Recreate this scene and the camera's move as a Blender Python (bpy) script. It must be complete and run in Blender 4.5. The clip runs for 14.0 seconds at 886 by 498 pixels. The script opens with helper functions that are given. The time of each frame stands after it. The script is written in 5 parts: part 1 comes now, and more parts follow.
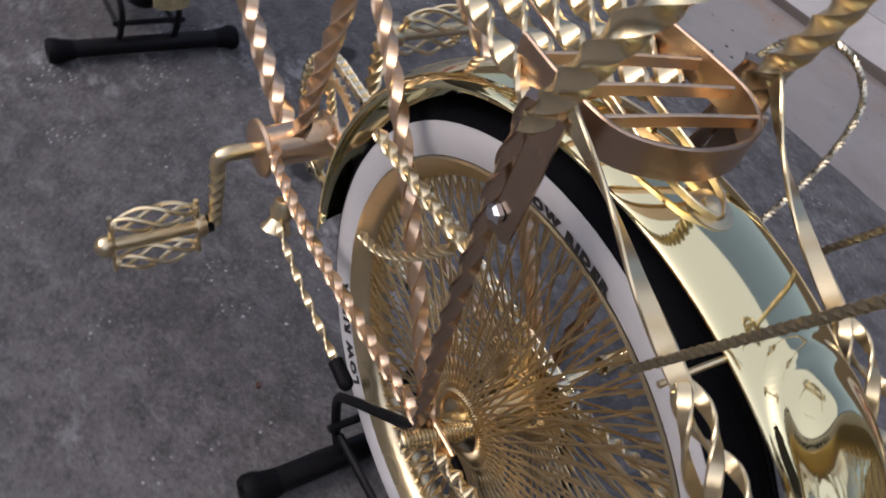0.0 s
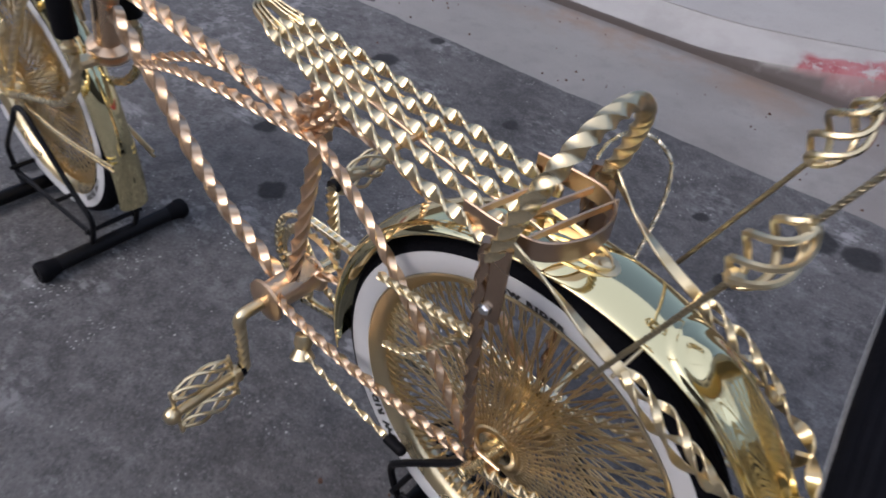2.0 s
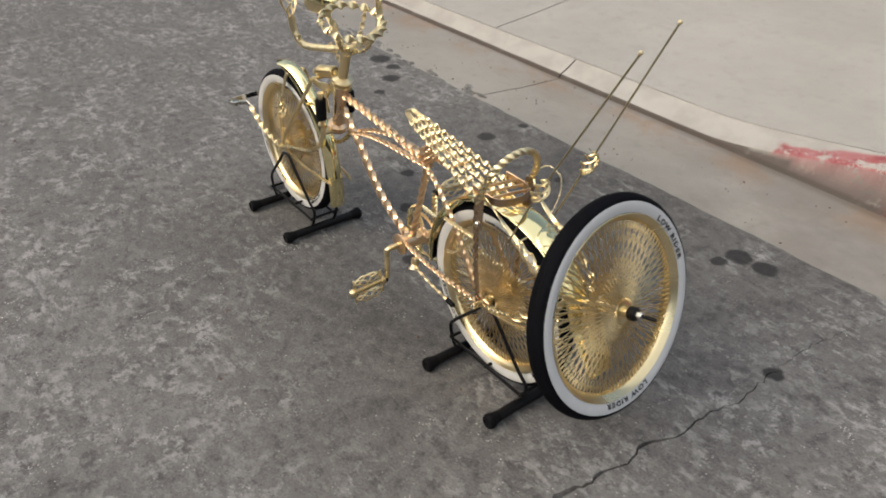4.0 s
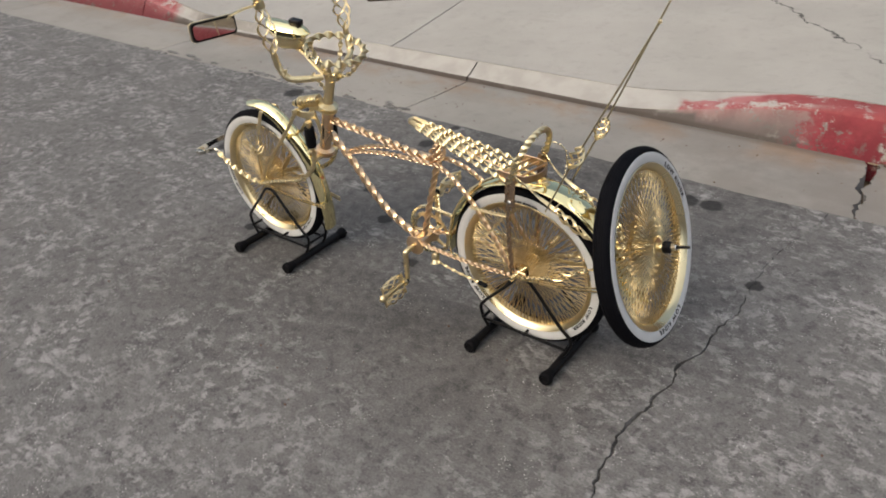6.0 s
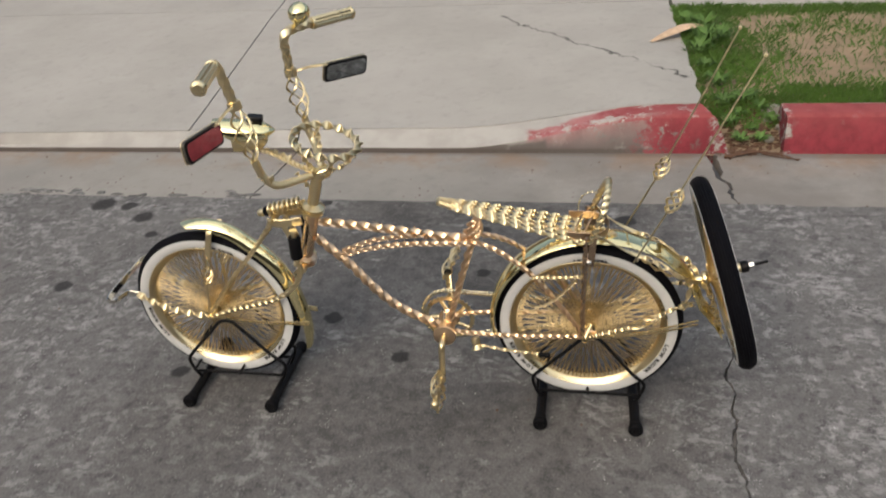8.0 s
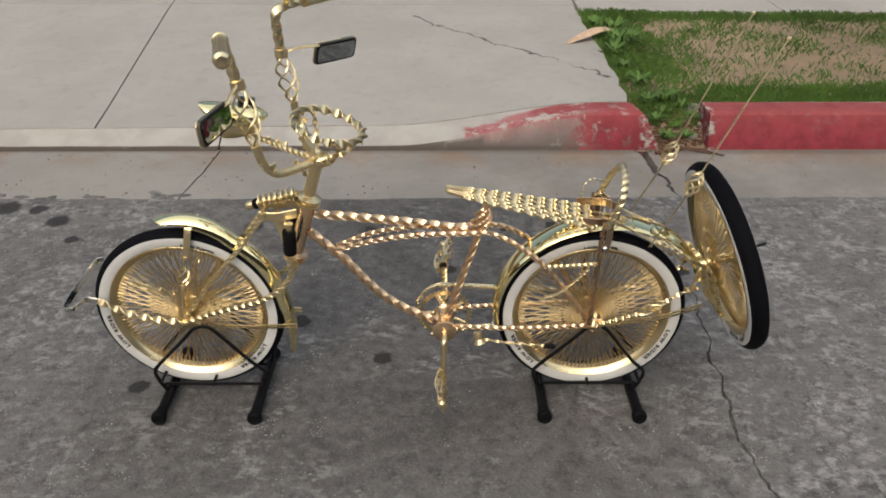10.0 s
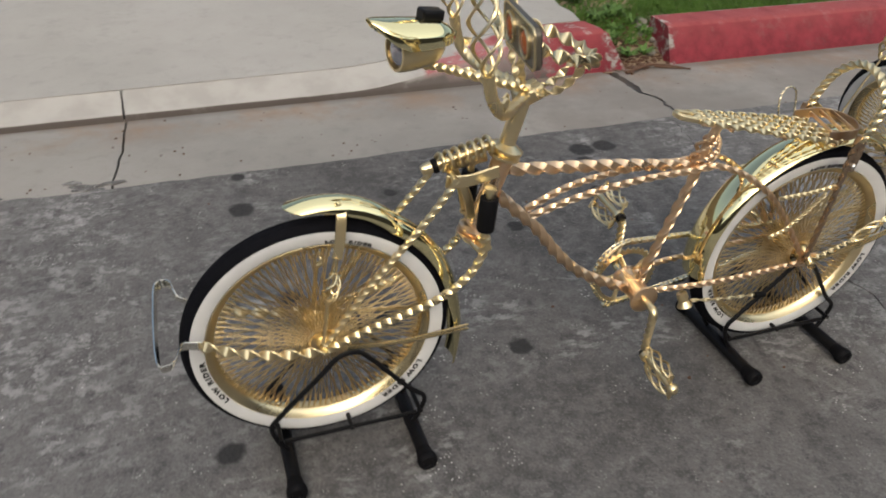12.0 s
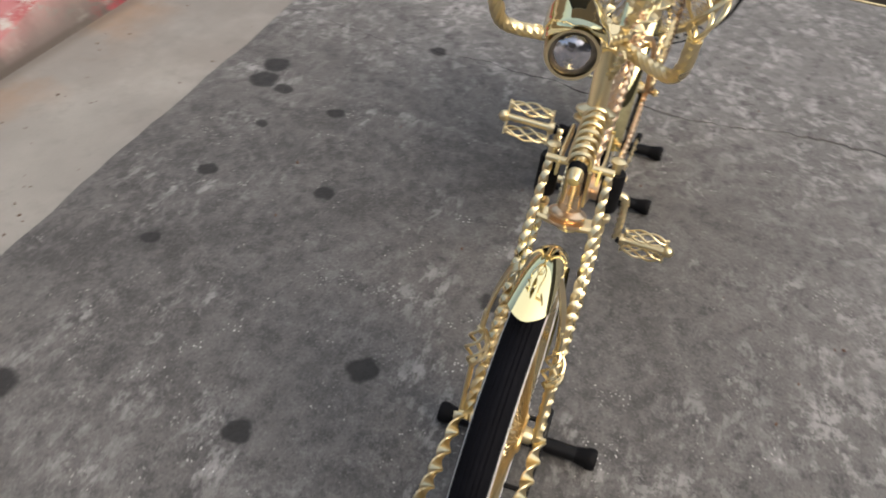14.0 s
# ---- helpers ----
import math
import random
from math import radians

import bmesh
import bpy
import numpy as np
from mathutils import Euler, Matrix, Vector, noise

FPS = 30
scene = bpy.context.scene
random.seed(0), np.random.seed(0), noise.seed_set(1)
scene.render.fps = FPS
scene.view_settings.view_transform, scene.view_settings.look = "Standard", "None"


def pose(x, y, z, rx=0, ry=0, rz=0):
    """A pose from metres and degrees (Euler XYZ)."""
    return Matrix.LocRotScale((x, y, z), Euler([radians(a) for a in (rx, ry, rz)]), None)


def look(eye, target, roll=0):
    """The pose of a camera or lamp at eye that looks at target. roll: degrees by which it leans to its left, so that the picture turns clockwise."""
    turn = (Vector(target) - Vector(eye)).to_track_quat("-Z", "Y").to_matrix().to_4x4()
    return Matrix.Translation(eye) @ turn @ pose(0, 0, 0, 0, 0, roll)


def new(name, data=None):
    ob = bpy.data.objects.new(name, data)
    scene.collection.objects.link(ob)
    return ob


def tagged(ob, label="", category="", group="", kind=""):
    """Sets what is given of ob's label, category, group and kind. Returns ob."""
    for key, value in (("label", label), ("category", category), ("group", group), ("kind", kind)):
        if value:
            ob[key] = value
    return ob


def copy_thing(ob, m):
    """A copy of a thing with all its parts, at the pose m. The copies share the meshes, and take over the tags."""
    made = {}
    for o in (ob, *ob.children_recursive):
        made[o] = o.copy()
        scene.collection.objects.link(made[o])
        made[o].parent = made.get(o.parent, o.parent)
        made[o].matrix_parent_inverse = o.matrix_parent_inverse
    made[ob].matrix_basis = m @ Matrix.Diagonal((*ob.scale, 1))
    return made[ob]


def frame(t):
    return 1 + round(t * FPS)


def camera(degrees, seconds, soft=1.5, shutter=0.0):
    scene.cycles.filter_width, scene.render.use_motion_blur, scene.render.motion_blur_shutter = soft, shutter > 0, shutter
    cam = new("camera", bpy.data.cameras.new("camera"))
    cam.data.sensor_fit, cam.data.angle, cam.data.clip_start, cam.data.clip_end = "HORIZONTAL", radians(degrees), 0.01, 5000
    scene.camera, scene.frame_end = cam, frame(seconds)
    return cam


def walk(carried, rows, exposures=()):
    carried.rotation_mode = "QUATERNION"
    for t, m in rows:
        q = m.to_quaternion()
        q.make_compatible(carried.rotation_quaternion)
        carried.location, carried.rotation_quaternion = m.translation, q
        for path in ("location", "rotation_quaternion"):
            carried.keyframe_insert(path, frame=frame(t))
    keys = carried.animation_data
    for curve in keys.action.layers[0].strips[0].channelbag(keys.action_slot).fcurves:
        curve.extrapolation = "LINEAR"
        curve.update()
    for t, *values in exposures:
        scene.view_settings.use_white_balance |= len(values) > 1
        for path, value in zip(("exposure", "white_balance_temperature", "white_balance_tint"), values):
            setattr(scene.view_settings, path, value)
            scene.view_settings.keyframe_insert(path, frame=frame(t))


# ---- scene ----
cam = camera(60.8, 14.0, 1.8, 0.3)
PATH = [
    (0, (0.191, -0.343, 0.795), (-0.801, 0.667, -0.617), 19.6),
    (0.5, (0.183, -0.353, 0.791), (-0.76, 0.743, -0.591), 6.4),
    (1, (0.186, -0.345, 0.763), (-0.746, 0.811, -0.577), 0.6),
    (1.5, (0.17, -0.378, 0.818), (-0.716, 0.835, -0.503), 3.2),
    (2, (0.247, -0.498, 0.986), (-0.696, 0.698, -0.311), 4.7),
    (2.5, (0.502, -0.639, 1.14), (-0.647, 0.441, -0.09), 1.8),
    (3, (0.76, -0.798, 1.269), (-0.485, 0.235, 0.093), 0.7),
    (3.5, (0.925, -0.977, 1.386), (-0.317, 0.029, 0.184), 0.1),
    (4, (1.109, -1.104, 1.507), (-0.17, -0.085, 0.356), 0.7),
    (4.2, (1.183, -1.135, 1.505), (-0.124, -0.097, 0.403), 0.9),
    (6.3, (0.797, -1.577, 1.55), (-0.159, -0.217, 0.437), -5.4),
    (6.5, (0.679, -1.584, 1.502), (-0.192, -0.161, 0.399), -5.2),
    (7, (0.357, -1.707, 1.506), (-0.288, -0.169, 0.402), -4.8),
    (7.5, (0.111, -1.784, 1.551), (-0.376, -0.197, 0.436), -5.8),
    (8, (-0.05, -1.717, 1.593), (-0.384, -0.059, 0.526), -4.4),
    (8.2, (-0.098, -1.703, 1.62), (-0.373, -0.02, 0.575), -3.7),
    (10.3, (-0.505, -1.69, 1.469), (-0.452, 0.005, 0.409), 1.5),
    (10.5, (-0.577, -1.612, 1.431), (-0.492, 0.065, 0.344), 2.5),
    (11, (-0.802, -1.469, 1.346), (-0.586, 0.158, 0.203), 5.1),
    (11.5, (-1.079, -1.334, 1.302), (-0.689, 0.263, 0.163), 3.8),
    (12, (-1.261, -1.118, 1.246), (-0.686, 0.416, 0.098), 2.9),
    (12.5, (-1.434, -0.893, 1.243), (-0.543, 0.474, 0.087), 4.3),
    (13, (-1.655, -0.683, 1.258), (-0.501, 0.361, 0.002), 4.7),
    (13.5, (-1.72, -0.376, 1.234), (-0.477, 0.442, -0.102), 4.1),
    (14, (-1.759, -0.078, 1.225), (-0.333, 0.302, -0.125), 6.3),
]
EXPOSURES = [(0, 0.17, 5950, 19), (1.5, 0.12, 5950, 19), (2.1, 0.28, 5700, 14), (2.5, 0.44, 6250, 11), (3, 0.52, 6300, 8), (4, 0.68, 6950, 6), (6.5, 0.55, 6850, 7), (8, 0.52, 6850, 7), (11, 0.44, 6800, 6), (12, 0.47, 6700, 6), (12.5, 0.44, 6750, 6), (13, 0.55, 6950, 8), (14, 0.86, 6950, 8)]
walk(cam, [(t, look(eye, target, roll)) for t, eye, target, roll in PATH], EXPOSURES)

# ---- world, sun, exposure ----
SUN_ELEVATION, SUN_TURN = 38.0, 200.0
world = bpy.data.worlds.new("sky")
scene.world = world
world.use_nodes = True
wn, wl = world.node_tree.nodes, world.node_tree.links
wn.clear()
w_sky = wn.new("ShaderNodeTexSky")
w_sky.sky_type = "NISHITA"
w_sky.sun_disc = False
w_sky.sun_elevation, w_sky.sun_rotation = radians(SUN_ELEVATION), radians(SUN_TURN)
w_sky.air_density, w_sky.dust_density, w_sky.ozone_density = 1.0, 5.0, 0.6
w_sat = wn.new("ShaderNodeHueSaturation")
w_sat.inputs["Saturation"].default_value = 0.9
w_bg = wn.new("ShaderNodeBackground")
w_bg.inputs["Strength"].default_value = 0.13
w_out = wn.new("ShaderNodeOutputWorld")
wl.new(w_sky.outputs[0], w_sat.inputs["Color"])
wl.new(w_sat.outputs[0], w_bg.inputs["Color"])
wl.new(w_bg.outputs[0], w_out.inputs[0])

sun = new("sun", bpy.data.lights.new("sun", "SUN"))
sun.data.energy, sun.data.angle, sun.data.color = 1.0, radians(115), (1.0, 0.97, 0.93)
sun.matrix_world = look((0.8, -1.6, 6.0), (0, 0, 0))


# ---- materials ----
def material(name, colour, rough=0.5, metal=0.0, vary=0.12, grain=60.0, bump=0.0, bump_scale=200.0, spread=0.0, coat=0.0, gloss=0.5):
    """A principled material whose colour and roughness vary at two scales, with fine relief."""
    m = bpy.data.materials.new(name)
    m.use_nodes = True
    n, l = m.node_tree.nodes, m.node_tree.links
    p = n["Principled BSDF"]
    p.inputs["Metallic"].default_value = metal
    p.inputs["Coat Weight"].default_value = coat
    p.inputs["Specular IOR Level"].default_value = gloss
    geo = n.new("ShaderNodeNewGeometry")
    fine, broad = n.new("ShaderNodeTexNoise"), n.new("ShaderNodeTexNoise")
    fine.inputs["Scale"].default_value, broad.inputs["Scale"].default_value = grain, grain / 9
    fine.inputs["Detail"].default_value = 4
    for t in (fine, broad):
        l.new(geo.outputs["Position"], t.inputs["Vector"])
    add = n.new("ShaderNodeMath")
    add.operation = "ADD"
    l.new(fine.outputs[0], add.inputs[0])
    l.new(broad.outputs[0], add.inputs[1])
    ramp = n.new("ShaderNodeMapRange")
    ramp.inputs["From Min"].default_value, ramp.inputs["From Max"].default_value = 0.6, 1.4
    ramp.inputs["To Min"].default_value, ramp.inputs["To Max"].default_value = 1 - vary, 1 + vary
    l.new(add.outputs[0], ramp.inputs["Value"])
    mul = n.new("ShaderNodeVectorMath")
    mul.operation = "SCALE"
    mul.inputs[0].default_value = colour
    l.new(ramp.outputs[0], mul.inputs["Scale"])
    l.new(mul.outputs[0], p.inputs["Base Color"])
    rr = n.new("ShaderNodeMapRange")
    rr.inputs["From Min"].default_value, rr.inputs["From Max"].default_value = 0.3, 0.7
    rr.inputs["To Min"].default_value, rr.inputs["To Max"].default_value = max(0.02, rough - spread), rough + spread
    l.new(broad.outputs[0], rr.inputs["Value"])
    l.new(rr.outputs[0], p.inputs["Roughness"])
    if bump:
        b, bn = n.new("ShaderNodeBump"), n.new("ShaderNodeTexNoise")
        bn.inputs["Scale"].default_value, bn.inputs["Detail"].default_value = bump_scale, 3
        b.inputs["Strength"].default_value, b.inputs["Distance"].default_value = bump, 0.002
        l.new(geo.outputs["Position"], bn.inputs["Vector"])
        l.new(bn.outputs[0], b.inputs["Height"])
        l.new(b.outputs[0], p.inputs["Normal"])
    return m


GOLD = material("pale_gold_plate", (0.8, 0.67, 0.41), 0.29, 1.0, 0.06, 40, 0.12, 90, 0.05)
ROSE = material("rose_gold_plate", (0.8, 0.585, 0.385), 0.31, 1.0, 0.08, 50, 0.15, 120, 0.06)
# Rose gold with the dark surroundings it would reflect put into its colour.
ROSE_DARK_REFLECTION = material("rose_gold_dark_reflection", (0.46, 0.335, 0.235), 0.28, 1.0, 0.12, 50, 0.15, 120, 0.06)
MIRROR_GOLD = material("polished_gold_sheet", (0.93, 0.83, 0.47), 0.05, 1.0, 0.03, 15, 0.02, 10, 0.03)
SPOKE = material("gold_spoke_wire", (0.63, 0.485, 0.26), 0.3, 1.0, 0.1, 80)
RUBBER = material("black_tyre_rubber", (0.004, 0.0042, 0.006), 0.7, 0.0, 0.35, 60, 0.5, 300, 0.1, 0.0, 0.06)
WHITE = material("whitewall_rubber", (0.56, 0.565, 0.57), 0.5, 0.0, 0.07, 25, 0.1, 200, 0.08)
INK = material("black_lettering", (0.02, 0.02, 0.02), 0.6)
BLACK = material("black_gloss_paint", (0.005, 0.005, 0.006), 0.4, 0.0, 0.3, 60, 0.15, 150, 0.1, 0.0, 0.18)
BUMPER = material("black_rubber_block", (0.004, 0.004, 0.005), 0.6, 0.0, 0.3, 60, gloss=0.12)
AERIAL = material("dull_gold_wire", (0.42, 0.36, 0.23), 0.35, 1.0, 0.15, 80, 0.2, 200)
SILVER = material("pale_silver_plate", (0.8, 0.78, 0.7), 0.16, 1.0, 0.06, 50, 0.08, 90, 0.05)
PALE_GOLD = material("pale_chain_plate", (0.8, 0.735, 0.54), 0.24, 1.0, 0.1, 60)
STEEL = material("bright_steel", (0.72, 0.72, 0.7), 0.18, 1.0, 0.1, 60)
GLASS_MIRROR = material("mirror_glass", (0.5, 0.52, 0.51), 0.02, 1.0, 0.01, 10)
BRONZE = material("dark_bronze_plate", (0.085, 0.075, 0.06), 0.4, 0.3, 0.2, 60, 0.1, 150)
AMBER = material("amber_reflector", (0.33, 0.075, 0.011), 0.25, 0.0, 0.3, 220, 0.8, 500)
LENS = material("lamp_lens", (0.5, 0.5, 0.55), 0.06, 0.9, 0.3, 120, 0.5, 120)
SOIL = material("dry_soil", (0.21, 0.155, 0.1), 0.95, 0.0, 0.35, 9, 0.8, 60)
GRASS = material("lawn_grass", (0.06, 0.125, 0.018), 0.6, 0.0, 0.5, 4)
STRAW = material("dry_leaf", (0.484, 0.343, 0.238), 0.7, 0.0, 0.3, 40, 0.3, 60)
TWIG = material("dry_twig", (0.0889, 0.0444, 0.0259), 0.85, 0.0, 0.3, 40, 0.3, 60)


class Nodes:
    """A short way to chain shader nodes."""

    def __init__(self, name):
        self.m = bpy.data.materials.new(name)
        self.m.use_nodes = True
        self.n, self.l = self.m.node_tree.nodes, self.m.node_tree.links
        self.p = self.n["Principled BSDF"]
        self.pos = self.n.new("ShaderNodeNewGeometry").outputs["Position"]

    def put(self, socket, value):
        if isinstance(value, (int, float, tuple)):
            socket.default_value = value
        else:
            self.l.new(value, socket)

    def math(self, op, a, b=0.0, c=0.0):
        x = self.n.new("ShaderNodeMath")
        x.operation = op
        for s, v in zip(x.inputs, (a, b, c)):
            self.put(s, v)
        return x.outputs[0]

    def vec(self, op, a, b=(0.0, 0.0, 0.0)):
        x = self.n.new("ShaderNodeVectorMath")
        x.operation = op
        self.put(x.inputs[0], a)
        self.put(x.inputs[1], b)
        return x.outputs["Value" if op in ("DISTANCE", "LENGTH", "DOT_PRODUCT") else "Vector"]

    def noise(self, scale, detail=3.0, rough=0.55, vector=None, colour=False):
        x = self.n.new("ShaderNodeTexNoise")
        x.inputs["Scale"].default_value, x.inputs["Detail"].default_value, x.inputs["Roughness"].default_value = scale, detail, rough
        self.l.new(vector or self.pos, x.inputs["Vector"])
        return x.outputs[1 if colour else 0]

    def cells(self, scale, out="Distance"):
        x = self.n.new("ShaderNodeTexVoronoi")
        x.inputs["Scale"].default_value = scale
        self.l.new(self.pos, x.inputs["Vector"])
        return x.outputs[out]

    def span(self, v, a, b, c=0.0, d=1.0):
        x = self.n.new("ShaderNodeMapRange")
        x.interpolation_type = "SMOOTHSTEP"
        for k, s in zip((v, a, b, c, d), x.inputs):
            self.put(s, k)
        return x.outputs[0]

    def mix(self, f, a, b):
        x = self.n.new("ShaderNodeMix")
        x.data_type = "RGBA"
        self.put(x.inputs[0], f)
        for s, v in ((x.inputs[6], a), (x.inputs[7], b)):
            self.put(s, (*v, 1.0) if isinstance(v, tuple) else v)
        return x.outputs[2]

    def axis(self, k):
        x = self.n.new("ShaderNodeSeparateXYZ")
        self.l.new(self.pos, x.inputs[0])
        return x.outputs[k]

    def done(self, colour, rough, height=None, strength=0.5, depth=0.003):
        self.put(self.p.inputs["Base Color"], colour)
        self.put(self.p.inputs["Roughness"], rough)
        if height is not None:
            b = self.n.new("ShaderNodeBump")
            b.inputs["Strength"].default_value, b.inputs["Distance"].default_value = strength, depth
            self.l.new(height, b.inputs["Height"])
            self.l.new(b.outputs[0], self.p.inputs["Normal"])
        return self.m


# oil spots on the road: x, y, radius
SPOTS = [(-1.162, 0.944, 0.044), (-1.088, 0.459, 0.029), (-0.869, 0.299, 0.037), (-0.689, 0.927, 0.023), (-0.37, 0.622, 0.031), (-0.4, 0.952, 0.027),
         (-0.015, 0.761, 0.029), (0.072, 1.046, 0.05), (0.169, 1.056, 0.047), (0.045, 0.964, 0.031), (-0.15, 0.926, 0.021), (-1.292, -0.026, 0.031),
         (-0.587, 0.109, 0.031), (-2.23, 1.098, 0.063), (-1.965, 0.988, 0.052), (-2.092, 1.088, 0.042), (-2.002, 0.425, 0.037), (-1.147, 1.16, 0.027),
         (-1.849, 0.837, 0.031), (0.477, 0.611, 0.031)]



def asphalt():
    k = Nodes("worn_asphalt")
    warp = k.vec("ADD", k.pos, k.vec("MULTIPLY", k.noise(28, 2, 0.5, None, True), (0.03, 0.03, 0.0)))
    flat = k.vec("MULTIPLY", k.vec("SUBTRACT", warp, (0.015, 0.015, 0.0)), (1.0, 1.0, 0.0))
    spots = 0.0
    for x, y, r in SPOTS:
        spots = k.math("MAXIMUM", k.span(k.vec("DISTANCE", flat, (x, y, 0.0)), r * 1.12, r * 0.72), spots)
    patches = k.noise(1.5, 5, 0.6)
    mid = k.noise(24, 5, 0.7)
    grit = k.noise(150, 3, 0.75)
    # Paler towards the crown and beyond either end of the bicycle.
    pale_area = k.span(k.math("ADD", k.axis(1), k.math("MULTIPLY", k.math("SUBTRACT", patches, 0.5), 1.6)), -0.15, -0.95)
    along = k.math("ADD", k.axis(0), k.math("MULTIPLY", k.math("SUBTRACT", patches, 0.5), 1.0))
    pale_area = k.math("MAXIMUM", pale_area, k.math("MAXIMUM", k.span(along, 0.0, 0.8), k.span(along, -0.8, -1.8, 0.0, 0.7)))
    worn = k.math("MINIMUM", k.math("ADD", k.span(k.noise(2.6, 5, 0.65), 0.42, 0.66), k.math("MULTIPLY", pale_area, 0.35)), 1.0)
    drawn = k.vec("MULTIPLY", k.pos, (0.55, 1.0, 1.0))
    shed = k.math("MULTIPLY", k.span(k.noise(7, 5, 0.7, drawn), 0.47, 0.58), worn)
    pale = k.math("MULTIPLY", k.span(k.noise(38, 4, 0.7, drawn), 0.46, 0.62), k.math("ADD", k.math("MULTIPLY", shed, 0.95), 0.06))
    # Slightly darker on the gutter side, so the road about the bicycle stays darkest.
    gutter_side = k.span(k.math("ADD", k.axis(1), k.math("MULTIPLY", k.math("SUBTRACT", patches, 0.5), 0.8)), -0.1, 0.4)
    c = k.mix(k.span(patches, 0.35, 0.65), (0.05, 0.048, 0.0475), (0.096, 0.092, 0.0905))
    c = k.mix(k.math("MULTIPLY", gutter_side, 0.22), c, (0.037, 0.0352, 0.035))
    c = k.mix(k.math("MULTIPLY", k.span(k.noise(7, 4, 0.6), 0.45, 0.62), 0.3), c, (0.13, 0.126, 0.124))
    c = k.mix(k.math("MULTIPLY", pale_area, 0.5), c, (0.17, 0.165, 0.163))
    c = k.mix(k.math("MULTIPLY", k.span(mid, 0.48, 0.66), 0.42), c, (0.15, 0.144, 0.141))
    c = k.mix(k.math("MULTIPLY", k.span(mid, 0.5, 0.34), 0.75), c, (0.036, 0.0345, 0.0345))
    c = k.mix(k.math("MULTIPLY", k.span(grit, 0.52, 0.72), 0.45), c, (0.2, 0.193, 0.188))
    c = k.mix(k.math("MULTIPLY", k.span(grit, 0.47, 0.3), 0.6), c, (0.028, 0.027, 0.027))
    c = k.mix(k.math("MULTIPLY", pale, 0.7), c, (0.31, 0.304, 0.302))
    scuff = k.math("MULTIPLY", k.span(k.noise(22, 6, 0.78), 0.5, 0.6), k.math("MULTIPLY", k.span(k.noise(4, 4, 0.65), 0.42, 0.6, 0.25, 1.0), k.span(pale_area, 0.0, 0.8, 0.25, 1.0)))
    c = k.mix(k.math("MULTIPLY", scuff, 0.6), c, (0.34, 0.333, 0.33))
    specks = k.math("MULTIPLY", k.span(k.cells(75), 0.24, 0.1), k.span(k.noise(27, 2), 0.6, 0.68))
    c = k.mix(k.math("MULTIPLY", specks, 0.85), c, (0.4, 0.386, 0.37))
    glint = k.math("MULTIPLY", k.span(k.cells(110), 0.3, 0.12), k.math("MULTIPLY", k.span(k.noise(13, 4, 0.7), 0.55, 0.64), k.math("ADD", k.math("MULTIPLY", worn, 0.8), 0.2)))
    c = k.mix(k.math("MULTIPLY", glint, 0.95), c, (0.56, 0.55, 0.54))
    c = k.mix(k.math("MULTIPLY", spots, 0.93), c, (0.013, 0.0125, 0.0128))
    h = k.math("ADD", k.math("MULTIPLY", k.cells(110), 0.6), k.math("MULTIPLY", grit, 0.6))
    return k.done(c, k.span(mid, 0.3, 0.7, 0.75, 0.95), h, 0.6, 0.004)


def concrete(name, base, dark, warm=None, crack=None):
    k = Nodes(name)
    c = k.mix(k.span(k.noise(1.3, 5, 0.6), 0.3, 0.7), dark, base)
    c = k.mix(k.math("MULTIPLY", k.span(k.noise(14, 4, 0.7), 0.5, 0.75), 0.35), c, tuple(v * 0.72 for v in dark))
    c = k.mix(k.math("MULTIPLY", k.span(k.noise(160, 2, 0.7), 0.55, 0.75), 0.3), c, tuple(v * 0.6 for v in dark))
    if warm:
        near = k.math("MULTIPLY", k.span(k.axis(1), warm[0], warm[1]), k.span(k.noise(3.2, 4, 0.7), 0.38, 0.66))
        c = k.mix(k.math("MULTIPLY", near, 0.7), c, (0.235, 0.145, 0.086))
        grime = k.math("MULTIPLY", k.span(k.axis(0), -0.9, 0.2), k.span(k.noise(2.2, 5, 0.7), 0.3, 0.6))
        c = k.mix(k.math("MULTIPLY", grime, 0.45), c, (0.135, 0.115, 0.1))
        # Darker band along the edge that meets the kerb.
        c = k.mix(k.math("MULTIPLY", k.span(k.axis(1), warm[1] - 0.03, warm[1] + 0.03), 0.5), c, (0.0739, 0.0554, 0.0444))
    if crack:
        (x0, y0), (x1, y1) = crack
        length = math.hypot(x1 - x0, y1 - y0)
        away = k.vec("DOT_PRODUCT", k.vec("SUBTRACT", k.pos, (x0, y0, 0.0)), (-(y1 - y0) / length, (x1 - x0) / length, 0.0))
        along = k.vec("DOT_PRODUCT", k.vec("SUBTRACT", k.pos, (x0, y0, 0.0)), ((x1 - x0) / length, (y1 - y0) / length, 0.0))
        away = k.math("ADD", away, k.math("MULTIPLY", k.math("SUBTRACT", k.noise(5, 4, 0.7), 0.5), 0.25))
        on = k.math("MULTIPLY", k.span(k.math("ABSOLUTE", away), k.span(k.noise(9, 3), 0.45, 0.65, 0.009, 0.024), 0.003), k.math("MULTIPLY", k.span(along, 0.0, 0.05), k.span(along, length, length - 0.05)))
        c = k.mix(k.math("MULTIPLY", on, k.span(k.noise(3.6, 3), 0.38, 0.5)), c, (0.045, 0.0444, 0.0407))
    return k.done(c, 0.9, k.noise(140, 3, 0.7), 0.25, 0.002)


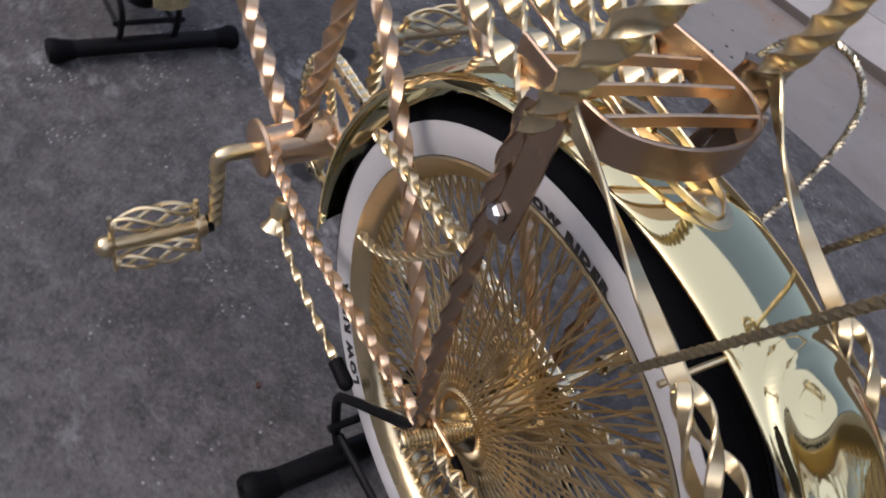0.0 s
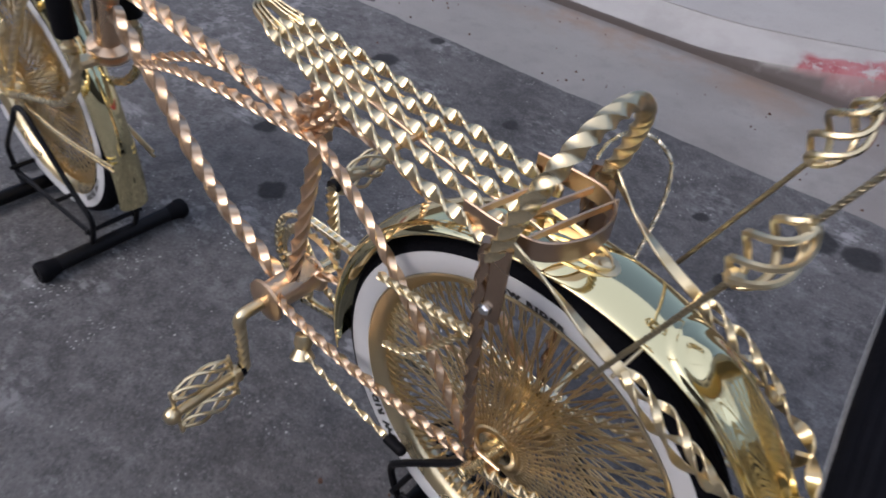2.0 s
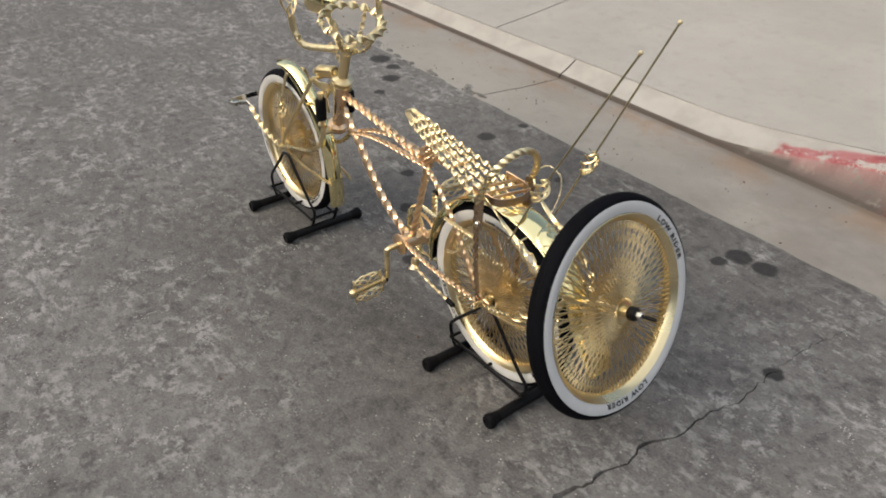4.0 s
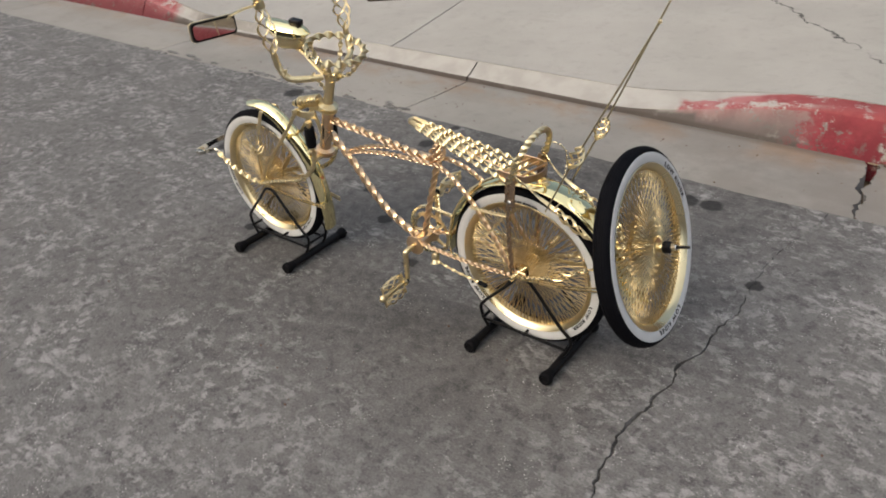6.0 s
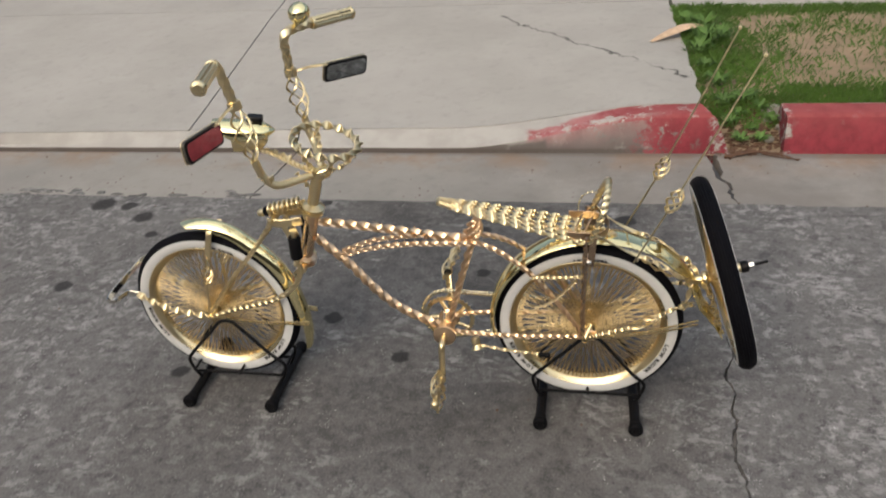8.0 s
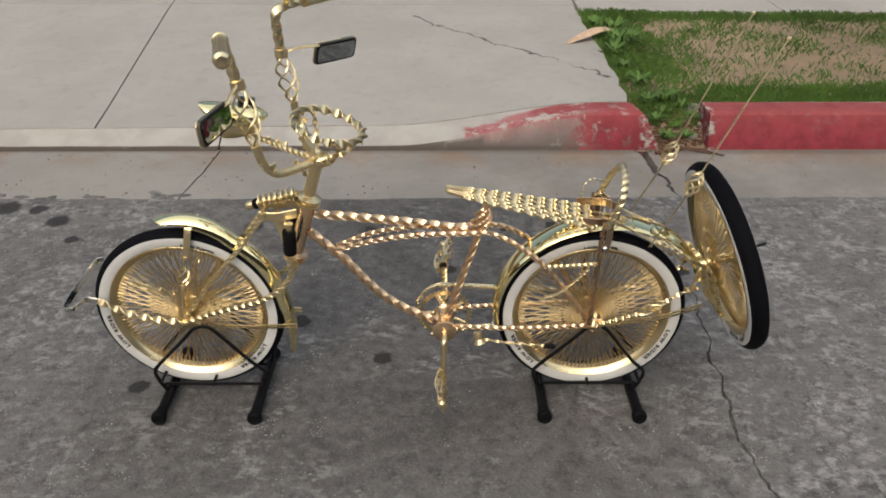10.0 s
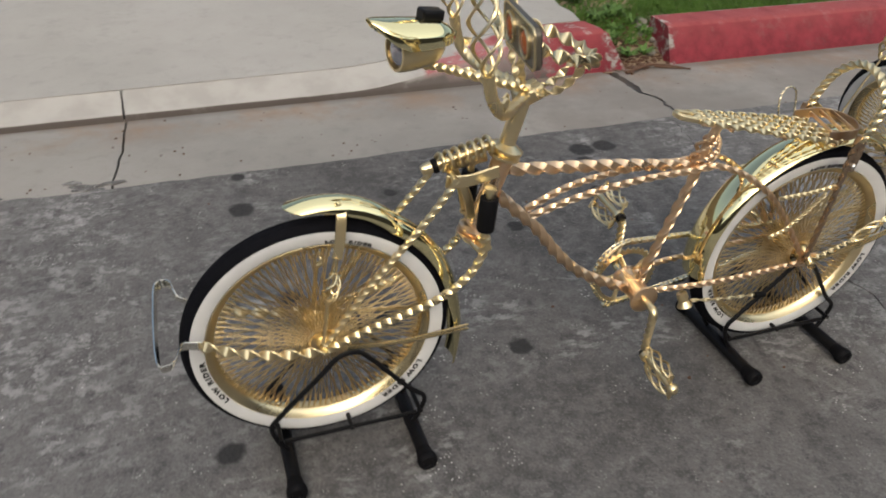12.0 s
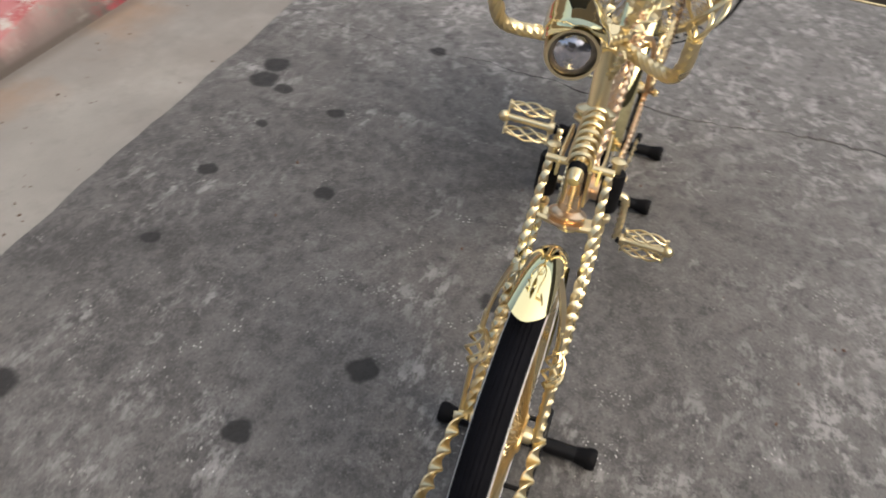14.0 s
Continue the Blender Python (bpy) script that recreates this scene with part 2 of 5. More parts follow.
def kerb_paint():
    k = Nodes("kerb_red_paint")
    x = k.axis(0)
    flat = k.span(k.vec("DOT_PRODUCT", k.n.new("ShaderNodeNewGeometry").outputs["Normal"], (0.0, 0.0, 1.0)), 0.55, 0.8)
    bare = k.mix(k.span(k.noise(6, 4, 0.6), 0.35, 0.65), (0.311, 0.296, 0.277), (0.37, 0.355, 0.333))
    # Dirt and the lip's shade, both put into the colour at the foot.
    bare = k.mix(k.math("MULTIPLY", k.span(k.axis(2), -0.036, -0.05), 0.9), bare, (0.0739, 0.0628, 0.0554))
    # Concrete darker on the upright faces, in patches.
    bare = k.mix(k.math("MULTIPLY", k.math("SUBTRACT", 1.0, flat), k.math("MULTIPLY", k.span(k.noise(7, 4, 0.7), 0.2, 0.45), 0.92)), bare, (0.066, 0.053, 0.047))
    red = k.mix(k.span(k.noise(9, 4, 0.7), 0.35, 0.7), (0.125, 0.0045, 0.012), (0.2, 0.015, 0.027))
    # Red paler on the flat top than on the upright faces.
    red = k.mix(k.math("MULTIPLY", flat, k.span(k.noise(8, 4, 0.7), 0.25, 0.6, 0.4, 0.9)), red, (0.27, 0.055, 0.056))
    edge = k.math("ADD", x, k.math("MULTIPLY", k.noise(4, 4, 0.7), 0.25))
    on_face = k.span(k.math("ADD", x, k.math("MULTIPLY", k.math("SUBTRACT", k.noise(13, 5, 0.75), 0.5), 0.8)), 0.24, 0.34)
    painted = k.math("ADD", k.math("MULTIPLY", flat, k.span(edge, -0.2, -0.15)), k.math("MULTIPLY", k.math("SUBTRACT", 1.0, flat), on_face))
    worn = k.span(k.noise(13, 5, 0.78), 0.55, 0.62)
    worn = k.math("MULTIPLY", worn, k.span(x, 0.75, 0.3, 0.12, 1.0))
    nose = k.math("SUBTRACT", k.axis(1), k.math("ADD", k.math("ADD", 1.805, k.math("MULTIPLY", x, 0.013)), k.span(x, -0.66, 0.44, 0.0, 0.1)))
    rubbed = k.math("MULTIPLY", k.span(k.math("ABSOLUTE", nose), 0.03, 0.008), k.math("MULTIPLY", k.span(k.noise(14, 5, 0.78), 0.45, 0.56), k.math("MULTIPLY", k.span(x, 0.45, 0.1), k.span(x, -0.45, -0.2))))
    ends = k.math("MAXIMUM", k.span(k.math("ABSOLUTE", k.math("SUBTRACT", x, 0.955)), 0.035, 0.012), k.span(k.math("ABSOLUTE", k.math("SUBTRACT", x, 0.65)), 0.07, 0.035))
    ends = k.math("MULTIPLY", ends, k.span(k.noise(24, 4, 0.7), 0.45, 0.6))
    worn = k.math("MINIMUM", k.math("ADD", worn, k.math("ADD", rubbed, ends)), 1.0)
    faded = k.math("MULTIPLY", k.span(k.noise(5, 4, 0.7), 0.4, 0.6), k.span(x, 0.5, -0.1))
    red = k.mix(k.math("MULTIPLY", faded, 0.6), red, (0.37, 0.178, 0.185))
    beyond = k.span(k.math("SUBTRACT", x, k.math("MULTIPLY", k.math("SUBTRACT", k.noise(5, 4, 0.7), 0.5), 0.3)), -4.15, -4.25)
    painted = k.math("MINIMUM", k.math("ADD", painted, beyond), 1.0)
    # Far stretch: darker red on its upright faces.
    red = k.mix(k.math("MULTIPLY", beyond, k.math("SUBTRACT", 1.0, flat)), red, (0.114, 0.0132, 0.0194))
    strip = k.span(k.math("SUBTRACT", k.math("ADD", k.axis(1), k.math("MULTIPLY", k.noise(7, 3), 0.07)), k.span(x, -0.3, 0.35, 0.0, 0.17)), 1.93, 1.9)
    bare = k.mix(k.math("MULTIPLY", k.math("ADD", rubbed, ends), 0.6), bare, (0.36, 0.335, 0.31))
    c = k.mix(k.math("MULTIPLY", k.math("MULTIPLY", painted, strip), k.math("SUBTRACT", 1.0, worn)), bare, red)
    return k.done(c, 0.8, k.noise(70, 4, 0.7), 0.4, 0.003)


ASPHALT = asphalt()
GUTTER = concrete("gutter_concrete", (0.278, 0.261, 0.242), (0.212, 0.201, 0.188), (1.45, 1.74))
DRIVE = concrete("driveway_concrete", (0.35, 0.336, 0.316), (0.298, 0.285, 0.267), None, ((-0.62, 3.78), (0.58, 2.42)))
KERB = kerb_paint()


# ---- shape helpers ----
class Geo:
    """Vertices and faces of one mesh in the making."""

    def __init__(self):
        self.v, self.f = [], []

    def add(self, verts, faces):
        k = len(self.v)
        self.v += [tuple(float(c) for c in p) for p in verts]
        self.f += [tuple(i + k for i in q) for q in faces]
        return self


def mesh_of(name, geo, mat, sharp=38):
    me = bpy.data.meshes.new(name)
    me.from_pydata(geo.v, [], geo.f)
    me.materials.append(mat)
    me.shade_smooth()
    me.set_sharp_from_angle(angle=radians(sharp))
    me.update()
    return me


def part(name, geo, mat, parent=None, label="", sharp=38, m=None):
    ob = new(name, mesh_of(name, geo, mat, sharp))
    if parent:
        ob.parent = parent
    if m is not None:
        ob.matrix_local = m
    if label:
        ob["label"] = label
    return ob


def curve_through(points, step=0.006):
    """A smooth line through points (Catmull-Rom), resampled evenly."""
    p = np.array(points, float)
    if len(p) == 2:
        dense = np.linspace(p[0], p[1], 40)
    else:
        q = np.vstack([2 * p[0] - p[1], p, 2 * p[-1] - p[-2]])
        dense = []
        for i in range(len(p) - 1):
            a, b, c, d = q[i:i + 4]
            for t in np.linspace(0, 1, 24, endpoint=False):
                dense.append(0.5 * (2 * b + (c - a) * t + (2 * a - 5 * b + 4 * c - d) * t * t + (3 * b - a - 3 * c + d) * t ** 3))
        dense = np.array(dense + [p[-1]])
    s = np.r_[0, np.cumsum(np.linalg.norm(np.diff(dense, axis=0), axis=1))]
    n = max(3, int(round(s[-1] / step)) + 1)
    u = np.linspace(0, s[-1], n)
    return np.stack([np.interp(u, s, dense[:, k]) for k in range(3)], 1)


def sweep(geo, line, section, turns=0.0, size=None, up=(0, 0, 1), phase=0.0, closed=False):
    """Sweeps a flat section (list of 2D points) along a line, turning it as it goes."""
    line = np.asarray(line, float)
    n, m = len(line), len(section)
    tan = np.gradient(line, axis=0)
    if closed:
        tan = np.roll(line, -1, 0) - np.roll(line, 1, 0)
    tan /= np.linalg.norm(tan, axis=1)[:, None] + 1e-12
    up = np.array(up, float)
    side = np.cross(tan[0], up)
    if np.linalg.norm(side) < 0.05:
        side = np.cross(tan[0], (1.0, 0.1, 0.0))
    side /= np.linalg.norm(side)
    verts = []
    for i in range(n):
        side = side - tan[i] * (side @ tan[i])
        side /= np.linalg.norm(side)
        high = np.cross(side, tan[i])
        a = phase - 2 * math.pi * turns * i / (n - 1)
        k = 1.0 if size is None else size(i / (n - 1))
        ca, sa = math.cos(a), math.sin(a)
        for x, y in section:
            verts.append(line[i] + side * (k * (x * ca - y * sa)) + high * (k * (x * sa + y * ca)))
    faces = [(i * m + j, i * m + (j + 1) % m, (i + 1) * m + (j + 1) % m, (i + 1) * m + j) for i in range(n - 1) for j in range(m)]
    if closed:
        faces += [((n - 1) * m + j, (n - 1) * m + (j + 1) % m, (j + 1) % m, j) for j in range(m)]
    else:
        faces += [tuple(range(m - 1, -1, -1)), tuple(range((n - 1) * m, n * m))]
    return geo.add(verts, faces)


def ring_section(r, seg=10):
    return [(r * math.cos(2 * math.pi * k / seg), r * math.sin(2 * math.pi * k / seg)) for k in range(seg)]


def box_section(w, h, c=0.15):
    b = min(w, h) * c
    w, h = w / 2, h / 2
    return [(-w + b, -h), (w - b, -h), (w, -h + b), (w, h - b), (w - b, h), (-w + b, h), (-w, h - b), (-w, -h + b)]


def star_section(r, dip=0.72):
    """A four-cornered bar with hollowed faces, as a twisted bar shows."""
    out = []
    for k in range(4):
        a = math.pi / 2 * k
        out += [(r * math.cos(a), r * math.sin(a)), (r * dip * math.cos(a + math.pi / 4), r * dip * math.sin(a + math.pi / 4))]
    return out


def ratchet_section(r, teeth=4, low=0.68):
    """Flat faces whose corners fall off sharply, which a twist turns into a row of saw teeth."""
    out = []
    for k in range(teeth):
        for share, size in ((0.0, low), (0.5, 0.7), (0.9, 1.0)):
            a = 2 * math.pi * (k + share) / teeth
            out.append((r * size * math.cos(a), r * size * math.sin(a)))
    return out


def length_of(line):
    return float(np.sum(np.linalg.norm(np.diff(line, axis=0), axis=1)))


def tube(geo, points, r, seg=10, step=0.008, size=None):
    return sweep(geo, curve_through(points, step), ring_section(r, seg), 0, size)


def twisted(geo, points, r, pitch=0.15, step=0.004, phase=0.0, rope=False):
    """A square bar twisted into saw teeth, or like a rope."""
    line = curve_through(points, step)
    return sweep(geo, line, star_section(r, 0.72) if rope else ratchet_section(r), length_of(line) / pitch, None, (0, 0, 1), phase)


def ribbon(geo, points, w, h, pitch=0.08, step=0.003, phase=0.0, up=(0, 0, 1)):
    """A flat bar, twisted once per pitch (pitch 0: not twisted)."""
    line = curve_through(points, step)
    return sweep(geo, line, box_section(w, h, 0.3), length_of(line) / pitch if pitch else 0.0, None, up, phase)


def cage(geo, a, b, r, wires=4, turns=0.8, wire=0.0022, caps=True):
    """A basket of bars that belly out as they wind from a to b."""
    a, b = np.array(a, float), np.array(b, float)
    d = b - a
    d /= np.linalg.norm(d)
    x = np.cross(d, (0.3, 0.2, 0.93))
    x /= np.linalg.norm(x)
    y = np.cross(d, x)
    for k in range(wires):
        line = []
        for t in np.linspace(0, 1, 26):
            an = 2 * math.pi * (k / wires + turns * t)
            rr = wire + r * math.sin(math.pi * t) ** 0.75
            line.append(a + (b - a) * t + (x * math.cos(an) + y * math.sin(an)) * rr)
        sweep(geo, line, ring_section(wire, 6))
    if caps:
        for c, e in ((a, a + d * 0.006), (b, b - d * 0.006)):
            tube(geo, [c, e], wire * 2.6, 8)
    return geo


def lathe(geo, profile, seg=48, axis="y", close=False):
    """Turns a profile of (radius, along) about an axis."""
    verts, m = [], len(profile)
    for i in range(seg):
        a = 2 * math.pi * i / seg
        for r, h in profile:
            c, s = r * math.cos(a), r * math.sin(a)
            verts.append({"y": (c, h, s), "z": (c, s, h), "x": (h, c, s)}[axis])
    faces = []
    for i in range(seg):
        j = (i + 1) % seg
        for k in range(m if close else m - 1):
            q = (k + 1) % m
            faces.append((i * m + k, j * m + k, j * m + q, i * m + q))
    return geo.add(verts, faces)


def moved(geo, m):
    geo.v = [tuple(m @ Vector(p)) for p in geo.v]
    return geo


def turned_to(direction):
    """The turn that takes the y axis to a direction."""
    return Vector((0, 1, 0)).rotation_difference(Vector(direction)).to_matrix().to_4x4()


def ball(geo, c, r, seg=14, squash=(1, 1, 1)):
    prof = [(r * math.sin(math.pi * k / 8), -r * math.cos(math.pi * k / 8)) for k in range(9)]
    g = lathe(Geo(), prof, seg, "z")
    return geo.add([(c[0] + x * squash[0], c[1] + y * squash[1], c[2] + z * squash[2]) for x, y, z in g.v], g.f)


def disc(geo, c, direction, profile, seg=24):
    """A turned piece whose axis points along a direction; profile: (radius, along)."""
    g = moved(lathe(Geo(), profile, seg), Matrix.Translation(c) @ turned_to(direction))
    return geo.add(g.v, g.f)


def box(geo, c, size, m=None):
    x, y, z = (v / 2 for v in size)
    b = min(size) * 0.12
    base = box_section(2 * x, 2 * y, 0.1)
    verts = [(px * f, py * f, pz) for pz, f in ((-z, 1 - b / x), (-z + b, 1), (z - b, 1), (z, 1 - b / x)) for px, py in base]
    faces = [(k * 8 + j, k * 8 + (j + 1) % 8, (k + 1) * 8 + (j + 1) % 8, (k + 1) * 8 + j) for k in range(3) for j in range(8)]
    faces += [tuple(range(7, -1, -1)), tuple(range(24, 32))]
    m = m or Matrix.Identity(4)
    return geo.add([Vector(c) + m.to_3x3() @ Vector(p) for p in verts], faces)


def wobble(x, y, s=1.0):
    return noise.noise(Vector((x * s, y * s, 3.7)))


CRACK = [(-3.2, 0.42), (-1.6, 0.47), (-0.8, 0.448), (-0.514, 0.446), (-0.42, 0.428), (-0.318, 0.412), (-0.15, 0.41), (0.0, 0.435), (0.128, 0.428),
         (0.198, 0.454), (0.29, 0.449), (0.426, 0.478), (0.766, 0.47), (1.22, 0.56)]
FALL = -0.024


def road_z(y):
    """The road falls gently from its crown to the gutter."""
    return FALL * max(-4.5, y)



def seam(x):
    return 1.215 + 0.014 * x + 0.016 * wobble(x, 0, 2.3) + (0.008 + 0.012 * (x < -1.3)) * wobble(x, 5, 11)


def build_road():
    rows = [-90, -30, -10, -5, *np.arange(-3.2, -1.6, 0.04), *np.arange(-1.6, 1.19, 0.014), 1.215]
    cy, cx = [c[0] for c in CRACK], [c[1] for c in CRACK]
    xs = [-90, -30, -10, *np.arange(-4, 0.3, 0.06)]
    right = [*np.arange(0.6, 4, 0.06), 10, 30, 90]
    verts, width = [], len(xs) + 4 + len(right)
    for y in rows:
        c = float(np.interp(y, cy, cx)) + 0.012 * wobble(0, y, 9) + 0.013 * wobble(1, y, 27) + 0.011 * wobble(3, y, 60)
        open_ = 0.0026 * max(0.2, 1 + 1.5 * wobble(2, y, 14) + 0.7 * wobble(4, y, 50)) * (0 if y < -3.2 else (1.2 if y < 0 else max(0.0, (0.6 - y) / 0.6)))
        deep = 0.0 if y < -3.2 else -0.015 if y < 0.3 else -0.008
        for x, z in [(x, 0) for x in xs] + [(c - open_ - 0.0012, 0), (c - open_ * 0.5, deep), (c + open_ * 0.5, deep), (c + open_ + 0.0012, 0)] + [(x, 0) for x in right]:
            last = y == rows[-1]
            verts.append((x, seam(x) if last else y, road_z(y) - 0.003 if last else road_z(y) + z + (0.0015 * wobble(x, y, 1.3) if z == 0 and abs(x) < 5 and y > -4 else 0)))
    faces = [(r * width + k, r * width + k + 1, (r + 1) * width + k + 1, (r + 1) * width + k) for r in range(len(rows) - 1) for k in range(width - 1)]
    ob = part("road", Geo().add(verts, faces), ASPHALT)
    return tagged(ob, "grey worn asphalt road with oil spots and a long crack", "road", kind="structure")


build_road()
base = part("ground", Geo().add([(-900, -900, -0.16), (900, -900, -0.16), (900, 900, -0.16), (-900, 900, -0.16)], [(0, 1, 2, 3)]), SOIL)
tagged(base, "bare brown ground reaching to the horizon", "ground", kind="structure")


def loft(name, stations, mat, label="", parent=None, sharp=30):
    """A slab through cross-sections: a list of closed rings of points."""
    m = len(stations[0])
    verts = [p for ring in stations for p in ring]
    faces = [(i * m + j, (i + 1) * m + j, (i + 1) * m + (j + 1) % m, i * m + (j + 1) % m) for i in range(len(stations) - 1) for j in range(m)]
    faces += [tuple(range(m)), tuple(range(len(verts) - 1, len(verts) - m - 1, -1))]
    return part(name, Geo().add(verts, faces), mat, parent, label, sharp)


def steps(a, b, d):
    return np.linspace(a, b, max(2, int(round((b - a) / d)) + 1))


gutter = new("gutter")
tagged(gutter, "pale concrete street gutter stained with rust", "gutter", kind="structure")
cuts = [-80, -12, -8.0, -5.8, -3.67, -1.53, 0.62, 2.76, 4.9, 7.0, 12, 80]
GUTTER_TOP = ((1.1, -0.045), (1.215, -0.033), (1.44, -0.043), (1.64, -0.056), (1.765, -0.062), (1.8, -0.062))


def gutter_z(y):
    return float(np.interp(y, [p[0] for p in GUTTER_TOP], [p[1] for p in GUTTER_TOP]))


GUTTER_LINE = [(1.1, -0.15), *((y, gutter_z(y)) for y in steps(1.1, 1.8, 0.0175)), (1.8, -0.15)]
for a, b in zip(cuts, cuts[1:]):
    rings = []
    xs = steps(a + 0.004, b - 0.004, 0.15 if abs(a) < 8 and abs(b) < 8 else 20)
    for x in xs:
        end = 1 if x == xs[-1] else -1 if x == xs[0] else 0
        joint = b if end > 0 else a
        ring = []
        for y, z in GUTTER_LINE:
            xx = x
            if end and joint == 0.62:
                wide = min(1.0, max(0.0, (y - 1.24) / 0.2))
                xx = 0.6 + 0.1 * (1.68 - y) + 0.03 * wobble(0, y, 9) + 0.02 * wobble(1, y, 40) - end * (0.002 + wide * (0.004 + 0.03 * max(0.0, wobble(7, y, 7) + 0.1) + 0.012 * max(0.0, wobble(9 + end, y, 55))))
            elif end and joint == -1.53:
                xx = -1.535 + 0.08 * (y - 1.3) + 0.012 * wobble(3, y, 11) - end * 0.004
            ring.append((xx, y + 0.014 * x, z + (0.002 * wobble(x, 9, 1.5) if -0.06 < z < -0.04 else 0.0)))
        rings.append(ring)
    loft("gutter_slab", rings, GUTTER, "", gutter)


def kerb_height(x):
    """How far the kerb has risen from the driveway's lip to its full height."""
    t = min(1.0, max(0.0, (x + 0.66) / 1.1, (-3.75 - x) / 1.3))
    return t * t * (3 - 2 * t)


def kerb_front(x):
    return 1.775 + 0.013 * x


def kerb_back(x):
    """Where the kerb's top meets the driveway or the lawn."""
    h = kerb_height(x)
    return (1.93 + 0.035 * max(x, -4)) * (1 - h) + (2.03 + 0.013 * x) * h


def kerb_top(x):
    return 0.014 + 0.08 * kerb_height(x)


def kerb_ring(x, broken=0.0):
    h = kerb_height(x)
    y0 = kerb_front(x)
    edge, top = -0.034 + 0.134 * h, kerb_top(x)
    r = 0.006 + 0.012 * h
    n1 = 0.004 * wobble(x, 4, 9)
    rag = [broken * k + (0.02 * wobble(k, x, 40) if broken else 0) for k in (1.0, 1.0, 0.35, 0.1, 0.0, -0.25, 0.3)]
    return [(x + rag[0], y0 - 0.002, -0.15), (x + rag[1], y0, -0.066), (x + rag[2], y0 + 0.012 + 0.085 * h + n1, edge - r), (x + rag[3], y0 + 0.02 + 0.093 * h + n1, edge - r * 0.3), (x + rag[4], y0 + 0.034 + 0.1 * h + n1, edge), (x + rag[5], kerb_back(x), top), (x + rag[6], kerb_back(x), -0.15)]


kerb = new("kerb")
tagged(kerb, "concrete street kerb with worn red paint", "kerb", kind="structure")
for a, b in ((-80, -7.6), (-7.59, -4.6), (-4.59, -1.51), (-1.502, 0.6), (0.955, 3.4), (3.41, 6.5), (6.51, 80)):
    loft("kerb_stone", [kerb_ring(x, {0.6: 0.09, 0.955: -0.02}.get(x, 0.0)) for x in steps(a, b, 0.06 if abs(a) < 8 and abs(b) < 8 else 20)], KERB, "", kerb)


def drive_z(x, y):
    t = min(1.0, max(0.0, (y - 2.0) / 1.9))
    return kerb_top(x) * (1 - t) + 0.085 * t


def drive_shear(x, y):
    """The driveway's long joint runs askew to the street."""
    return -0.115 * (y - 1.9) * max(0.0, 1 - abs(x + 2.15) / 2.5)


def slab(name, x0, x1, y0, y1, mat, label="", parent=None, dx=0.12, dy=0.12, rag=0.0):
    xs, ys = steps(x0, x1, dx), steps(y0, y1, dy)
    verts, faces = [], []
    for j, y in enumerate(ys):
        for x in xs:
            yy = kerb_back(x) + 0.0125 + 0.004 * wobble(x, 6, 9) if j == 0 and y < 2.2 else y
            xx = x - rag * abs(wobble(y, 3, 6)) if x == xs[-1] else x
            verts.append((xx + drive_shear(x, yy), yy, drive_z(x, yy) - 0.001))
    w = len(xs)
    faces = [(j * w + i, j * w + i + 1, (j + 1) * w + i + 1, (j + 1) * w + i) for j in range(len(ys) - 1) for i in range(w - 1)]
    top = len(verts)
    rim = [i for i in range(w)] + [j * w + w - 1 for j in range(1, len(ys))] + [(len(ys) - 1) * w + i for i in range(w - 2, -1, -1)] + [j * w for j in range(len(ys) - 2, 0, -1)]
    verts += [(verts[i][0], verts[i][1], -0.15) for i in rim]
    faces += [(rim[(k + 1) % len(rim)], rim[k], top + k, top + (k + 1) % len(rim)) for k in range(len(rim))]
    return part(name, Geo().add(verts, faces), mat, parent, label, 30)


drive = new("driveway")
tagged(drive, "pale concrete driveway apron with joints and cracks", "driveway", kind="structure")
slab("driveway_slab", -2.145, 0.6, 2.06, 4.05, DRIVE, "", drive, rag=0.05)
slab("driveway_slab", -5.2, -2.155, 2.06, 4.05, DRIVE, "", drive)
slab("driveway_slab", -2.145, 0.6, 4.06, 7.5, DRIVE, "", drive, 0.4, 0.4)
slab("driveway_slab", -5.2, -2.155, 4.06, 7.5, DRIVE, "", drive, 0.4, 0.4)
walk_side = new("pavement")
tagged(walk_side, "pale concrete pavement slabs behind the lawn", "pavement", kind="structure")
for k in range(5):
    slab("paving_slab", 0.62 + 1.5 * k, 2.11 + 1.5 * k, 3.9, 5.2, DRIVE, "", walk_side, 0.3, 0.3)
slab("paving_slab", -80, -5.21, 2.06, 7.5, DRIVE, "", walk_side, 10, 1)


# ---- plain walls closing the street, unseen, added to darken the metal's reflections ----
UNSEEN_WALL = material("unseen_dark_wall", (0.085, 0.07, 0.058), 0.9, 0.0, 0.12, 3, 0.3, 40)
for name, x, y, w, d, h in (("unseen_wall_north", 0, 13.0, 90, 0.3, 4.5), ("unseen_wall_south", 0, -14.0, 90, 0.3, 7.5), ("unseen_wall_west", -45.15, -0.5, 0.3, 27.3, 13.0), ("unseen_wall_east", 45.15, -0.5, 0.3, 27.3, 13.0)):
    g = Geo()
    box(g, (x, y, h / 2 - 0.2), (w, d, h))
    tagged(part(name, g, UNSEEN_WALL), "plain unseen wall added along the street to darken the metal's reflections" if d < 1 else "plain unseen wall added across the street's end to darken the metal's reflections", "wall", kind="structure")


# ---- lawn strip ----
def lawn_y(y):
    """From the lawn's own measure to the street's: its front edge follows the kerb's back."""
    return 2.04 + 0.93 * (y - 1.78) if y > 1.78 else 2.04 + 1.9 * (y - 1.78)


